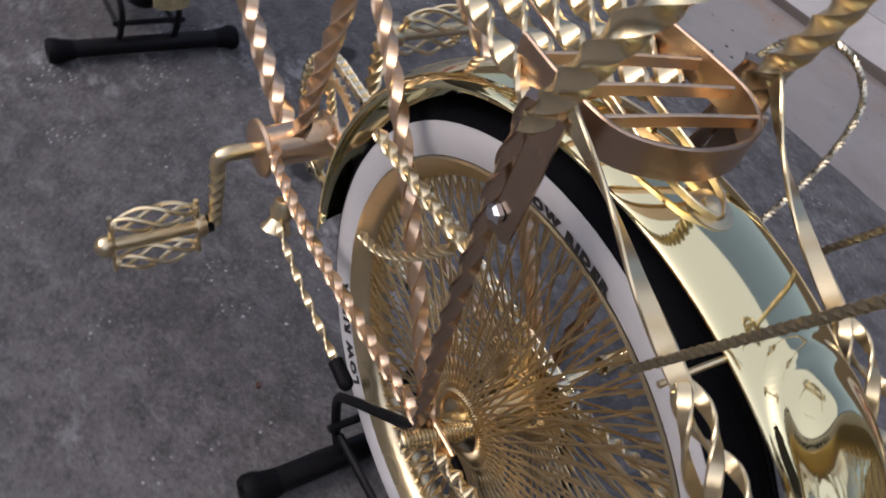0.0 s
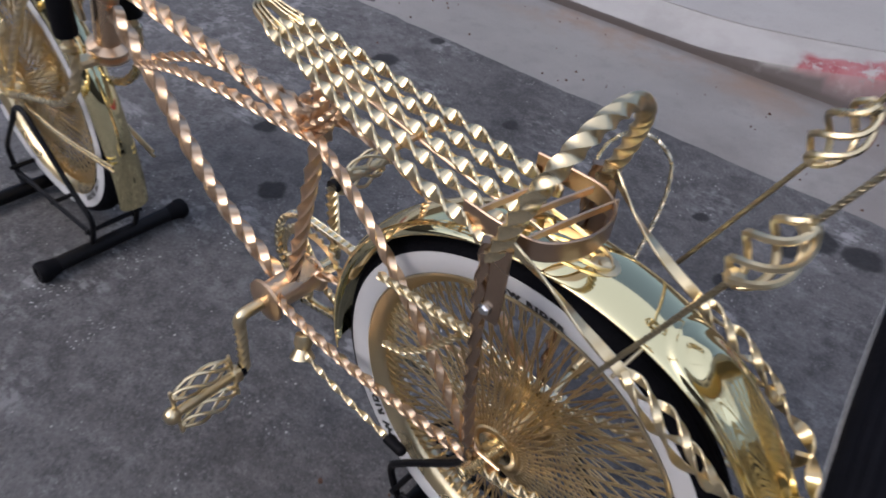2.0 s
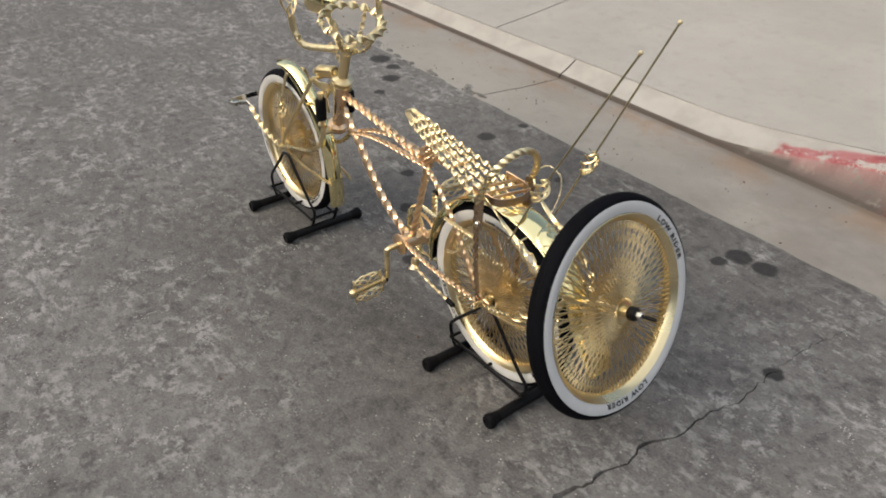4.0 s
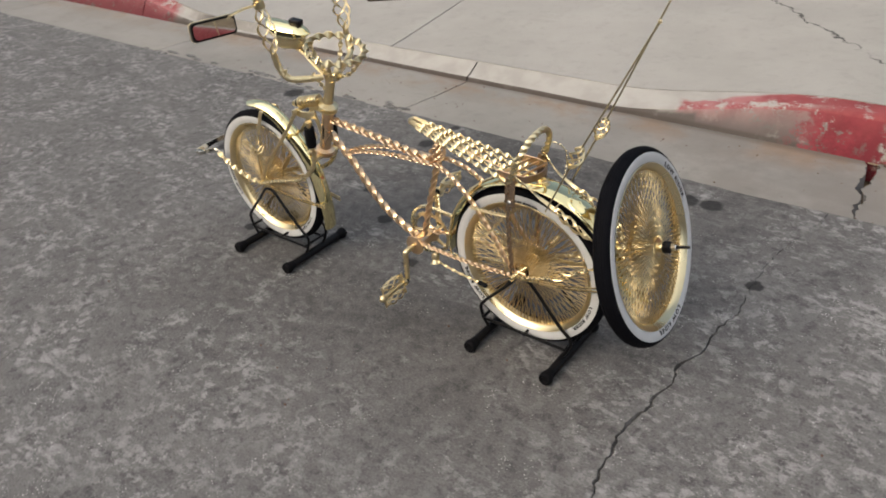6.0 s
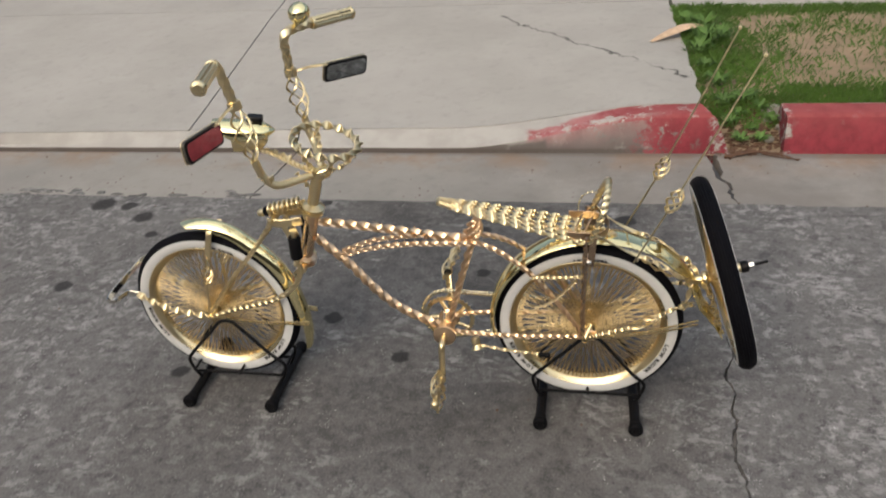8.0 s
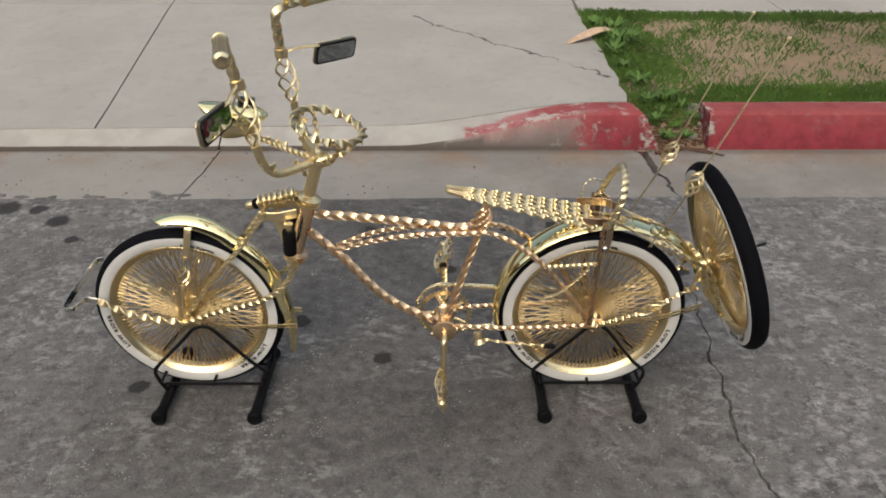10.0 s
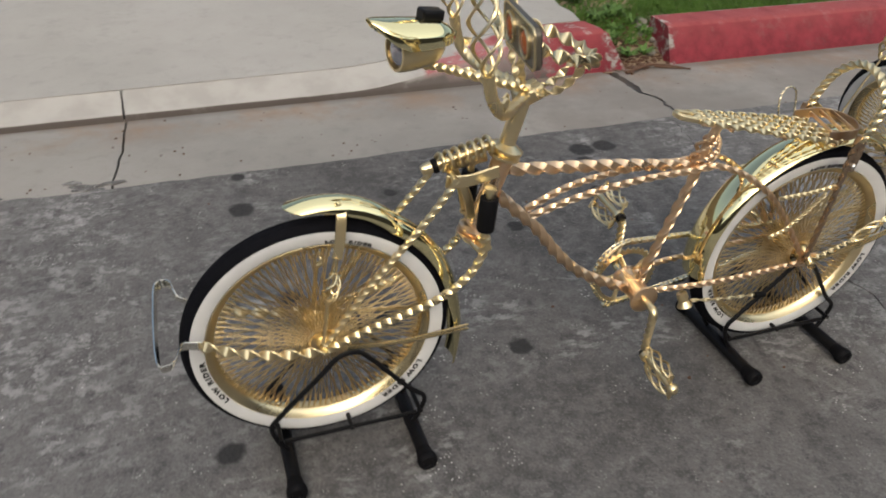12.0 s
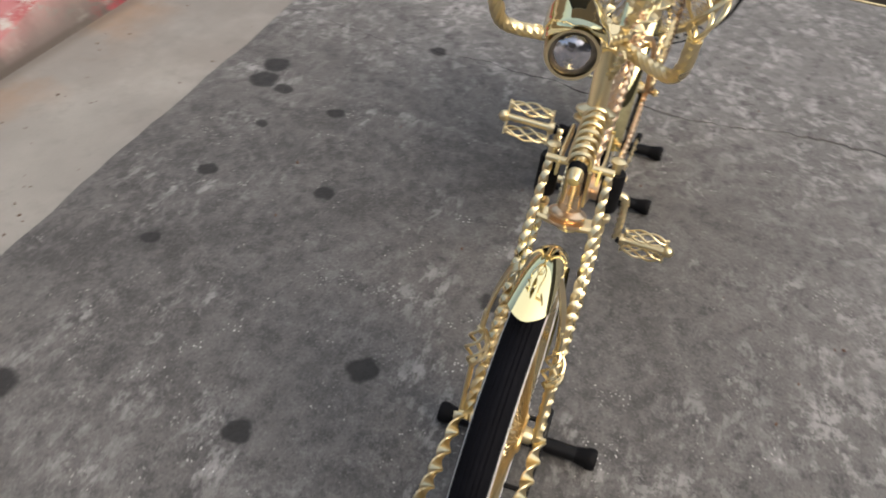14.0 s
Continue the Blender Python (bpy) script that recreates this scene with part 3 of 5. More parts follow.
def lawn_z(x, y):
    return 0.062 + 0.02 * wobble(x, y, 2.2) + (0.012 * wobble(x, y, 16) - 0.125 * max(0.0, min(1.0, (2.16 - y) / 0.32))) * (1.0 if 0.56 < x < 0.99 else 0.0)


def build_lawn():
    xs, ys = [*np.arange(0.56, 1.0, 0.02), *np.arange(1.0, 8.0, 0.06)], steps(1.77, 3.93, 0.04)
    verts = [(x, y, lawn_z(x, y) if y > 2.035 or 0.56 < x < 0.99 else -0.1) for y in ys for x in xs]
    w = len(xs)
    ob = part("lawn", Geo().add(verts, [(j * w + i, j * w + i + 1, (j + 1) * w + i + 1, (j + 1) * w + i) for j in range(len(ys) - 1) for i in range(w - 1)]), SOIL)
    tagged(ob, "patchy lawn strip with bare brown soil", "lawn", kind="structure")
    rng = random.Random(5)
    g = Geo()
    for _ in range(135000):
        x, y = rng.uniform(0.6, 5.0), rng.uniform(1.74, 3.78)
        if x > 0.95 and y < 1.8:
            continue
        lush = (1.5 * math.exp(-((y - 1.93) / 0.15) ** 2) if x > 1.0 else 1.1 if y < 1.95 else 0.25) + (0.5 * math.exp(-((x - 0.68) / 0.13) ** 2) if y > 2.2 else 0.0)
        lush += 0.7 * math.exp(-((y - 3.68) / 0.12) ** 2) + 0.02 + 0.4 * max(0.0, wobble(x, y, 2.4) - 0.12) + 0.3 * max(0.0, wobble(x, y, 8) - 0.15)
        if rng.random() > lush:
            continue
        y = lawn_y(y)
        z = max(lawn_z(x, y), -0.065) - 0.004
        h, a, lean = rng.uniform(0.014, 0.05), rng.uniform(0, 6.28), rng.uniform(0, 0.03)
        c, s, wd = math.cos(a), math.sin(a), rng.uniform(0.002, 0.0045)
        g.add([(x - wd * s, y + wd * c, z), (x + wd * s, y - wd * c, z), (x + lean * c * 0.5, y + lean * s * 0.5, z + h * 0.7), (x + lean * c * 1.4, y + lean * s * 1.4, z + h)], [(0, 1, 2), (0, 2, 3)])
    ob = part("grass", g, GRASS)
    tagged(ob, "short green grass blades in patches on the soil", "grass", kind="stuff")


build_lawn()


def leaf_clump(x, y, z, n, r, h, rng):
    """A weed: many pointed, folded leaves that spread from one root."""
    g = Geo()
    for _ in range(n):
        a, k = rng.uniform(0, 6.28), rng.uniform(0.4, 1)
        c, s, w = math.cos(a), math.sin(a), rng.uniform(0.003, 0.008)
        pts = []
        for t in (0, 0.4, 0.75, 1):
            px, pz = r * k * t, h * k * math.sin(t * 2.2)
            ww = w * math.sin(math.pi * (0.12 + 0.86 * t))
            pts += [(x + c * px - s * ww, y + s * px + c * ww, z + pz + ww * 0.4), (x + c * px, y + s * px, z + pz), (x + c * px + s * ww, y + s * px - c * ww, z + pz + ww * 0.4)]
        g.add(pts, [(3 * i + j, 3 * i + j + 1, 3 * i + j + 4, 3 * i + j + 3) for i in range(3) for j in range(2)])
    return g


rng = random.Random(11)
for x, y, n, r, h in ((0.7, 1.88, 70, 0.07, 0.06), (0.77, 1.8, 50, 0.05, 0.04), (0.7, 2.12, 90, 0.09, 0.08), (0.67, 2.4, 60, 0.07, 0.06), (0.84, 1.96, 50, 0.06, 0.05), (0.66, 2.68, 90, 0.11, 0.1), (0.72, 2.85, 120, 0.14, 0.12), (0.82, 2.95, 90, 0.12, 0.1), (0.74, 3.15, 120, 0.14, 0.12), (0.66, 3.4, 70, 0.1, 0.08), (0.72, 1.76, 60, 0.06, 0.05), (0.82, 1.74, 40, 0.045, 0.035), (0.88, 1.84, 60, 0.06, 0.05), (0.76, 1.7, 70, 0.07, 0.05), (0.85, 1.7, 60, 0.06, 0.045), (0.91, 1.76, 60, 0.055, 0.05), (0.79, 1.9, 80, 0.08, 0.06)):
    ob = part("weed", leaf_clump(x, lawn_y(y), max(lawn_z(x, lawn_y(y)), -0.065), n, r, h, rng), GRASS)
    tagged(ob, "low green weed growing at the broken kerb", "weed", "weeds by the kerb")

STONE = material("broken_concrete", (0.19, 0.175, 0.155), 0.9, 0.0, 0.25, 30, 0.5, 60)
rng = random.Random(3)
for k in range(18):
    g = ball(Geo(), (0, 0, 0), 1, 8)
    size = rng.uniform(0.009, 0.032)
    x, y = (rng.uniform(0.6, 0.66) if k < 4 else rng.uniform(0.88, 0.96)), lawn_y(rng.uniform(1.68, 1.85))
    g.v = [(x + size * px * (1 + 0.35 * wobble(px * 2 + k, py * 2, 1.4)), y + size * py * (1 + 0.35 * wobble(pz * 2, py * 2 + k, 1.7)), lawn_z(x, y) + size * 0.35 + size * 0.6 * pz) for px, py, pz in g.v]
    tagged(part("rubble", g, STONE, None, "", 20), "grey lump of broken concrete beside the kerb", "rubble", "rubble by the kerb")

g = Geo()
sheath = curve_through([(0.4, 3.07, 0.09), (0.5, 3.13, 0.118), (0.62, 3.2, 0.14), (0.73, 3.26, 0.125)], 0.02)
sweep(g, sheath, [(-0.035, 0), (-0.02, 0.012), (0, 0.016), (0.02, 0.012), (0.035, 0), (0, 0.01)], 0, lambda t: 0.25 + 1.0 * math.sin(math.pi * (0.05 + 0.8 * t)))
tagged(part("palm_sheath", g, STRAW), "dry tan palm leaf sheath lying on the lawn", "dry leaf")
for k, pts in enumerate((((0.66, 1.725, -0.05), (0.72, 1.74, -0.045), (0.82, 1.775, -0.045), (0.92, 1.75, -0.05), (0.985, 1.69, -0.048)), ((0.68, 1.71, -0.05), (0.74, 1.765, -0.04), (0.81, 1.77, -0.045)), ((0.84, 1.77, -0.052), (0.93, 1.72, -0.05), (1.0, 1.71, -0.052)))):
    g = Geo()
    tube(g, pts, 0.007 - 0.0015 * k, 7, 0.012, lambda t: 1.15 - 0.7 * t)
    tagged(part("twig", g, TWIG), "brown dry twig lying in the gutter", "twig", "twigs in the gutter")


def chip(rng, x, y, z, rx, ry, thick):
    """A flat broken piece with an uneven outline."""
    n = 9
    edge = [(x + rx * k * math.cos(2 * math.pi * i / n), y + ry * k * math.sin(2 * math.pi * i / n)) for i in range(n) for k in (rng.uniform(0.6, 1.1),)]
    top = [(x + (px - x) * 0.8, y + (py - y) * 0.8) for px, py in edge]
    return Geo().add([(a, b, z) for a, b in edge] + [(a, b, z + thick) for a, b in top], [tuple(range(n, 2 * n))] + [(i, (i + 1) % n, n + (i + 1) % n, n + i) for i in range(n)])


rng = random.Random(21)
g = Geo()
for _ in range(520):
    x, y = rng.uniform(0.62, 0.96), rng.uniform(1.76, 2.25)
    c = chip(rng, x, y, lawn_z(x, y), rng.uniform(0.006, 0.022), rng.uniform(0.004, 0.012), rng.uniform(0.003, 0.009))
    g.add(c.v, c.f)
tagged(part("leaf_litter", g, TWIG), "dark brown leaf litter in the broken kerb", "leaf litter", kind="stuff")
g = Geo()
for _ in range(46):
    x = -1.5 - 2.6 * rng.random()
    y = 1.215 + 0.014 * x + rng.uniform(-0.01, 0.075)
    c = chip(rng, x, y, gutter_z(y) - 0.002, rng.uniform(0.02, 0.085), rng.uniform(0.008, 0.02), rng.uniform(0.004, 0.008))
    g.add(c.v, c.f)
tagged(part("asphalt_flake", g, ASPHALT), "thin grey asphalt flakes broken over the gutter's edge", "asphalt flakes", kind="stuff")
g = Geo()
for k in range(170):
    x = rng.uniform(-3.0, 1.6)
    y = 1.23 + 0.5 * rng.random() ** 1.6 if k < 120 else rng.uniform(-0.9, 1.15)
    z = gutter_z(y) if y > 1.22 else road_z(y)
    r = rng.uniform(0.002, 0.005)
    c = chip(rng, x, y, z - 0.001, r, r * rng.uniform(0.6, 1.0), r * 0.9)
    g.add(c.v, c.f)
tagged(part("grit", g, TWIG), "small dark grit scattered on the gutter and road", "grit", kind="stuff")


# ---- the bicycle ----
bike = new("lowrider_bicycle")
BIKE_POSE = pose(0, -0.03, 0, 0.2, 0, -0.9)
bike.matrix_world = BIKE_POSE
tagged(bike, "gold-plated bicycle of twisted bars with whitewall tyres and spare wheel", "bicycle")

LETTERS = {}


def word_mesh(text, size):
    """The outlines of a word in the built-in font, as flat points and faces, starting at 0."""
    if (text, size) not in LETTERS:
        cu = bpy.data.curves.new(text, "FONT")
        cu.body, cu.size, cu.resolution_u, cu.offset, cu.space_character = text, size, 2, 0.0009, 1.3
        ob = new("word", cu)
        me = bpy.data.meshes.new_from_object(ob.evaluated_get(bpy.context.evaluated_depsgraph_get()))
        LETTERS[text, size] = ([tuple(v.co) for v in me.vertices], [tuple(p.vertices) for p in me.polygons])
        bpy.data.objects.remove(ob)
        bpy.data.meshes.remove(me)
    return LETTERS[text, size]


def wheel_word(text, start, side, size):
    """A word round the sidewall, its letters' feet towards the hub. start: degrees; side: -1 or 1."""
    verts, faces = word_mesh(text, size)
    out = []
    for x, y, _ in verts:
        r = 0.2165 + y
        a = radians(start) - side * -1 * x * 1.4 / 0.228
        out.append((r * math.cos(a), side * (0.0242 - 0.45 * max(0.0, r - 0.232) ** 1.3 - 0.3 * max(0, 0.222 - r)), r * math.sin(a)))
    return Geo().add(out, faces if side < 0 else [f[::-1] for f in faces])


SPOKES = 208
tyre_half = [(0.204, 0.011), (0.21, 0.0175), (0.218, 0.0215), (0.23, 0.0232), (0.24, 0.0222), (0.247, 0.019), (0.2515, 0.0135), (0.2533, 0.0105), (0.2524, 0.0098), (0.2524, 0.0092), (0.2537, 0.0085), (0.2551, 0.0045), (0.2541, 0.0038), (0.2541, 0.0032), (0.2553, 0.0025), (0.2556, 0.0)]
tyre_shape = lathe(Geo(), [(r, -y) for r, y in tyre_half] + [(r, y) for r, y in tyre_half[-2::-1]], 96)
TYRE = mesh_of("tyre", tyre_shape, RUBBER)
WALL = {}
for side in (-1, 1):
    prof = [(0.2135, 0.0185), (0.2138, 0.0206), (0.219, 0.0226), (0.23, 0.024), (0.235, 0.0237), (0.2392, 0.0227), (0.2393, 0.0208)]
    WALL[side] = mesh_of("whitewall", lathe(Geo(), [(r, side * y) for r, y in (prof if side > 0 else prof[::-1])], 96), WHITE)
RIM = mesh_of("rim", lathe(Geo(), [(0.2122, -0.0185), (0.2132, -0.0212), (0.2112, -0.0222), (0.205, -0.0175), (0.201, -0.014), (0.197, -0.0095), (0.195, -0.004), (0.195, 0.004), (0.197, 0.0095), (0.201, 0.014), (0.205, 0.0175), (0.2112, 0.0222), (0.2132, 0.0212), (0.2122, 0.0185), (0.205, 0.009), (0.205, -0.009)], 96, "y", True), GOLD)


def spoke_mesh(side, lean):
    g = Geo()
    a = (0.0255 * math.cos(lean), side * 0.031, 0.0255 * math.sin(lean))
    tube(g, [a, (0.197, side * 0.006, 0.0)], 0.00105, 6, 0.09)
    tube(g, [(0.179, side * 0.0085, (0.197 - 0.179) * -math.sin(lean) * 0.0255 / 0.17), (0.198, side * 0.006, 0.0)], 0.0018, 6, 0.02)
    return mesh_of("spoke", g, SPOKE)


SPOKE_MESH = [spoke_mesh(s, l) for s, l in ((-1, 0.42), (1, 0.42), (-1, -0.42), (1, -0.42))]


def wheel(name, m, words, long_axle=0.06):
    """Rim, tyre, whitewalls, lettering, hub and laced spokes; the axle lies along y."""
    ob = new(name, RIM)
    ob.parent, ob.matrix_local = bike, m
    ob["label"] = "gold rim laced with gold spokes, in a whitewall tyre"
    tyre = new("tyre", TYRE)
    tyre.parent = ob
    tyre["label"] = "black rubber tyre"
    for side in (-1, 1):
        w = new("whitewall", WALL[side])
        w.parent = ob
        for k, letter in words:
            part("lettering", wheel_word("LOW RIDER", k if side < 0 else 180 - k, side, letter), INK, ob, "black raised words LOW RIDER")
    g = Geo()
    lathe(g, [(0.0, -0.048), (0.011, -0.048), (0.013, -0.041), (0.013, -0.034), (0.027, -0.0325), (0.028, -0.031), (0.027, -0.0295), (0.02, -0.026), (0.0185, -0.02), (0.0185, 0.02), (0.02, 0.026), (0.027, 0.0295), (0.028, 0.031), (0.027, 0.0325), (0.013, 0.034), (0.013, 0.041), (0.011, 0.048), (0.0, 0.048)], 36)
    part("hub", g, GOLD, ob)
    g = Geo()
    for k in range(18):
        a = 2 * math.pi * k / 18
        c, s = math.cos(a), math.sin(a)
        tube(g, [(0.0195 * c, -0.026, 0.0195 * s), (0.0205 * c, 0.0, 0.0205 * s), (0.0195 * c, 0.026, 0.0195 * s)], 0.0019, 5, 0.01)
    tagged(part("hub_fin", g, GOLD, ob), kind="stuff")
    for side in (-1, 1):
        ring = []
        for i in range(72 * 8 + 1):
            a, b = 2 * math.pi * i / 576, 2 * math.pi * i / 8
            r = 0.0262 + 0.0036 * math.cos(b)
            ring.append((r * math.cos(a), side * (0.031 + 0.0034 * math.sin(b)), r * math.sin(a)))
        tagged(part("spoke_head", sweep(Geo(), ring, ring_section(0.0009, 4)), SPOKE, ob), kind="stuff")
    g = Geo()
    lathe(g, [(0.0, -long_axle - 0.008), (0.0045, -long_axle - 0.008), (0.0045, -long_axle), (0.0095, -long_axle), (0.0095, -long_axle + 0.009), (0.0045, -long_axle + 0.01), (0.0045, long_axle - 0.01), (0.0095, long_axle - 0.009), (0.0095, long_axle), (0.0045, long_axle), (0.0045, long_axle + 0.008), (0.0, long_axle + 0.008)], 6)
    part("axle", g, GOLD, ob, "", 20)
    for k in range(SPOKES):
        s = new("spoke", SPOKE_MESH[k % 4])
        s.parent, s.matrix_local = ob, pose(0, 0, 0, 0, 360 * k / SPOKES, 0)
    return ob


FRONT, REAR = (-1.092, -0.006, 0.279), (0.0, 0.0, 0.283)
wheel("front_wheel", pose(*FRONT), ((212, 0.013), (332, 0.013), (86, 0.0098)))
wheel("rear_wheel", pose(*REAR), ((-12, 0.013), (228, 0.013), (101, 0.0098)))

# spare wheel, tilted back behind the fender
spare_pose = BIKE_POSE.inverted() @ Matrix.Translation((0.338, -0.012, 0.452)) @ Vector((0, -1, 0)).rotation_difference(Vector((0.954, 0.044, 0.295))).to_matrix().to_4x4()
spare = wheel("spare_wheel", spare_pose, ((64, 0.0162), (-56, 0.0162)), 0.05)
g = Geo()
lathe(g, [(0.0, -0.066), (0.012, -0.066), (0.0155, -0.062), (0.016, -0.05), (0.014, -0.046)], 20)
part("axle_nut", g, BLACK, spare, "black axle nut")
g = Geo()
lathe(g, [(0.0, -0.08), (0.0075, -0.08), (0.009, -0.078), (0.009, -0.067), (0.0075, -0.065)], 6)
part("lock_nut", g, STEEL, spare, "bright steel lock nut", 20)
g = Geo()
lathe(g, [(0.0, -0.114), (0.0035, -0.113), (0.0042, -0.11), (0.0042, -0.079), (0.0, -0.078)], 12)
part("axle_peg", g, BLACK, spare, "dark threaded axle end")


# ---- frame ----
g = Geo()
tube(g, [(-0.741, 0, 0.612), (-0.79, 0, 0.458)], 0.019, 20)
frame_ob = part("frame", g, ROSE, bike, "rose-gold frame of twisted square tubes")
g = Geo()
twisted(g, [(-0.73, 0, 0.579), (-0.6, 0, 0.568), (-0.48, 0, 0.556), (-0.36, 0, 0.54), (-0.3, 0, 0.53)], 0.0126, 0.14)
part("top_tube", g, ROSE, frame_ob)
g = Geo()
twisted(g, [(-0.748, 0, 0.53), (-0.703, 0, 0.484), (-0.661, 0, 0.443), (-0.604, 0, 0.37), (-0.545, 0, 0.311), (-0.468, 0, 0.265), (-0.4, 0, 0.237)], 0.0126, 0.14)
part("down_tube", g, ROSE, frame_ob)
for s in (-1, 1):
    g = Geo()
    twisted(g, [(-0.68, s * 0.012, 0.478), (-0.6, s * 0.02, 0.508), (-0.52, s * 0.022, 0.525), (-0.43, s * 0.022, 0.534), (-0.34, s * 0.021, 0.537), (-0.285, s * 0.023, 0.543)], 0.0074, 0.105)
    part("cantilever_tube", g, ROSE, frame_ob)
    g = Geo()
    twisted(g, [(-0.29, s * 0.022, 0.543), (-0.228, s * 0.035, 0.521), (-0.152, s * 0.046, 0.467), (-0.086, s * 0.052, 0.39), (-0.028, s * 0.056, 0.31), (-0.004, s * 0.057, 0.284)], 0.0072, 0.098)
    part("seat_stay", g, ROSE, frame_ob)
    g = Geo()
    twisted(g, [(-0.39, s * 0.028, 0.25), (-0.33, s * 0.045, 0.258), (-0.2, s * 0.054, 0.262), (-0.004, s * 0.057, 0.276)], 0.0069, 0.092)
    part("chain_stay", g, ROSE, frame_ob)
    g = Geo()
    ribbon(g, [(-0.022, s * 0.057, 0.283), (0.024, s * 0.057, 0.28)], 0.004, 0.034, 0)
    part("dropout", g, ROSE, frame_ob)
g = Geo()
twisted(g, [(-0.39, 0, 0.255), (-0.352, 0, 0.39), (-0.31, 0, 0.535)], 0.0105, 0.14)
part("seat_tube", g, ROSE, frame_ob)
for k, c in ((0, (-0.741, 0, 0.618)), (1, (-0.79, 0, 0.455))):
    g = Geo()
    disc(g, c, (0.3, 0, 0.95), [(0.012, -0.012), (0.026, -0.012), (0.031, -0.008), (0.031, -0.004), (0.024, -0.002), (0.027, 0.002), (0.031, 0.005), (0.031, 0.009), (0.022, 0.014), (0.012, 0.018)], 28)
    part("headset_cup", g, GOLD if k == 0 else ROSE, frame_ob)
g = Geo()
disc(g, (-0.397, 0, 0.238), (0, 1, 0), [(0.0, -0.05), (0.014, -0.05), (0.024, -0.047), (0.032, -0.044), (0.033, -0.04), (0.025, -0.036), (0.0235, -0.03), (0.0235, 0.03), (0.025, 0.036), (0.031, 0.04), (0.031, 0.044), (0.014, 0.048), (0, 0.048)], 32)
part("bottom_bracket", g, ROSE, frame_ob, "wide rose-gold bottom bracket shell")
g = Geo()
tube(g, [(-0.318, 0, 0.535), (-0.288, 0, 0.63)], 0.0095, 12)
post = part("seat_post", g, ROSE, bike, "rose-gold seat post inside a basket clamp")
for k in range(5):
    g, wire = Geo(), []
    for t in np.linspace(0, 1, 26):
        a, r = 2 * math.pi * (k / 5 + 0.6 * t), 0.006 + 0.017 * math.sin(math.pi * t) ** 0.75
        wire.append((-0.318 + 0.022 * t + r * math.cos(a), -0.002 + r * math.sin(a), 0.53 + 0.07 * t))
    part("basket_wire", sweep(g, wire, star_section(0.0042, 0.8), 3), ROSE, post)

# ---- cranks, pedals, chain ----
crank = part("crank_set", disc(Geo(), (-0.397, 0, 0.238), (0, 1, 0), [(0, -0.078), (0.0085, -0.078), (0.0085, 0.074), (0, 0.074)], 16), GOLD, bike, "gold crank with twisted arms and basket pedals")
for s, z in ((-1, 0.129), (1, 0.362)):
    g = Geo()
    d = 1 if z > 0.24 else -1
    tube(g, [(-0.397, s * 0.06, 0.238), (-0.397, s * 0.078, 0.238), (-0.398, s * 0.086, 0.238 + d * 0.006), (-0.399, s * 0.087, 0.238 + d * 0.02)], 0.009, 12, 0.004)
    twisted(g, [(-0.399, s * 0.087, 0.238 + d * 0.016), (-0.402, s * 0.089, z)], 0.0095, 0.06)
    part("crank_arm", g, GOLD, crank)
    g = Geo()
    tube(g, [(-0.403, s * 0.092, z), (-0.402, s * 0.202, z)], 0.0075, 12)
    ball(g, (-0.402, s * 0.207, z), 0.0125)
    disc(g, (-0.403, s * 0.104, z), (0, 1, 0), [(0, -0.006), (0.013, -0.006), (0.014, 0.0), (0.013, 0.006), (0, 0.006)], 16)
    ped = part("pedal", g, GOLD, crank, "gold basket pedal")
    for k in (-1, 1):
        g = Geo()
        px, pz = (-k * 0.004, k * 0.026) if s < 0 else (k * 0.013, k * 0.023)
        cage(g, (-0.403 + px, s * 0.107, z + pz), (-0.402 + px, s * 0.2, z + pz), 0.0108, 4, 0.6, 0.0026)
        part("pedal_basket", g, GOLD, ped)
        for y in (0.107, 0.2):
            part("pedal_bracket", ribbon(Geo(), [(-0.403, s * y, z), (-0.403 + px * 1.4, s * y, z + pz * 1.4)], 0.005, 0.006, 0), GOLD, ped)
    part("pedal_bearing", disc(Geo(), (-0.403, s * 0.096, z), (0, 1, 0), [(0, -0.006), (0.0105, -0.006), (0.0105, 0.006), (0, 0.006)], 14), BLACK, ped, "black pedal bearing")
g = Geo()
teeth = []
for k in range(144):
    teeth.append((0.074 + 0.0028 * (1 if k % 4 in (1, 2) else -1), 2 * math.pi * k / 144))
outer = [(-0.397 + r * math.cos(a), 0.238 + r * math.sin(a)) for r, a in teeth]
inner = [(-0.397 + 0.062 * math.cos(a), 0.238 + 0.062 * math.sin(a)) for r, a in teeth]
n = 144
g.add([(x, 0.0435, z) for x, z in outer] + [(x, 0.0465, z) for x, z in outer] + [(x, 0.0435, z) for x, z in inner] + [(x, 0.0465, z) for x, z in inner],
      [q for i in range(n) for j in ((i + 1) % n,) for q in ((i, j, n + j, n + i), (2 * n + j, 2 * n + i, 3 * n + i, 3 * n + j), (i, 2 * n + i, 2 * n + j, j), (n + j, 3 * n + j, 3 * n + i, n + i))])
for k in range(5):
    a = 2 * math.pi * k / 5 + 0.3
    twisted(g, [(-0.397 + 0.016 * math.cos(a), 0.045, 0.238 + 0.016 * math.sin(a)), (-0.397 + 0.066 * math.cos(a + 0.4), 0.045, 0.238 + 0.066 * math.sin(a + 0.4))], 0.006, 0.04)
part("chainring", g, GOLD, crank)


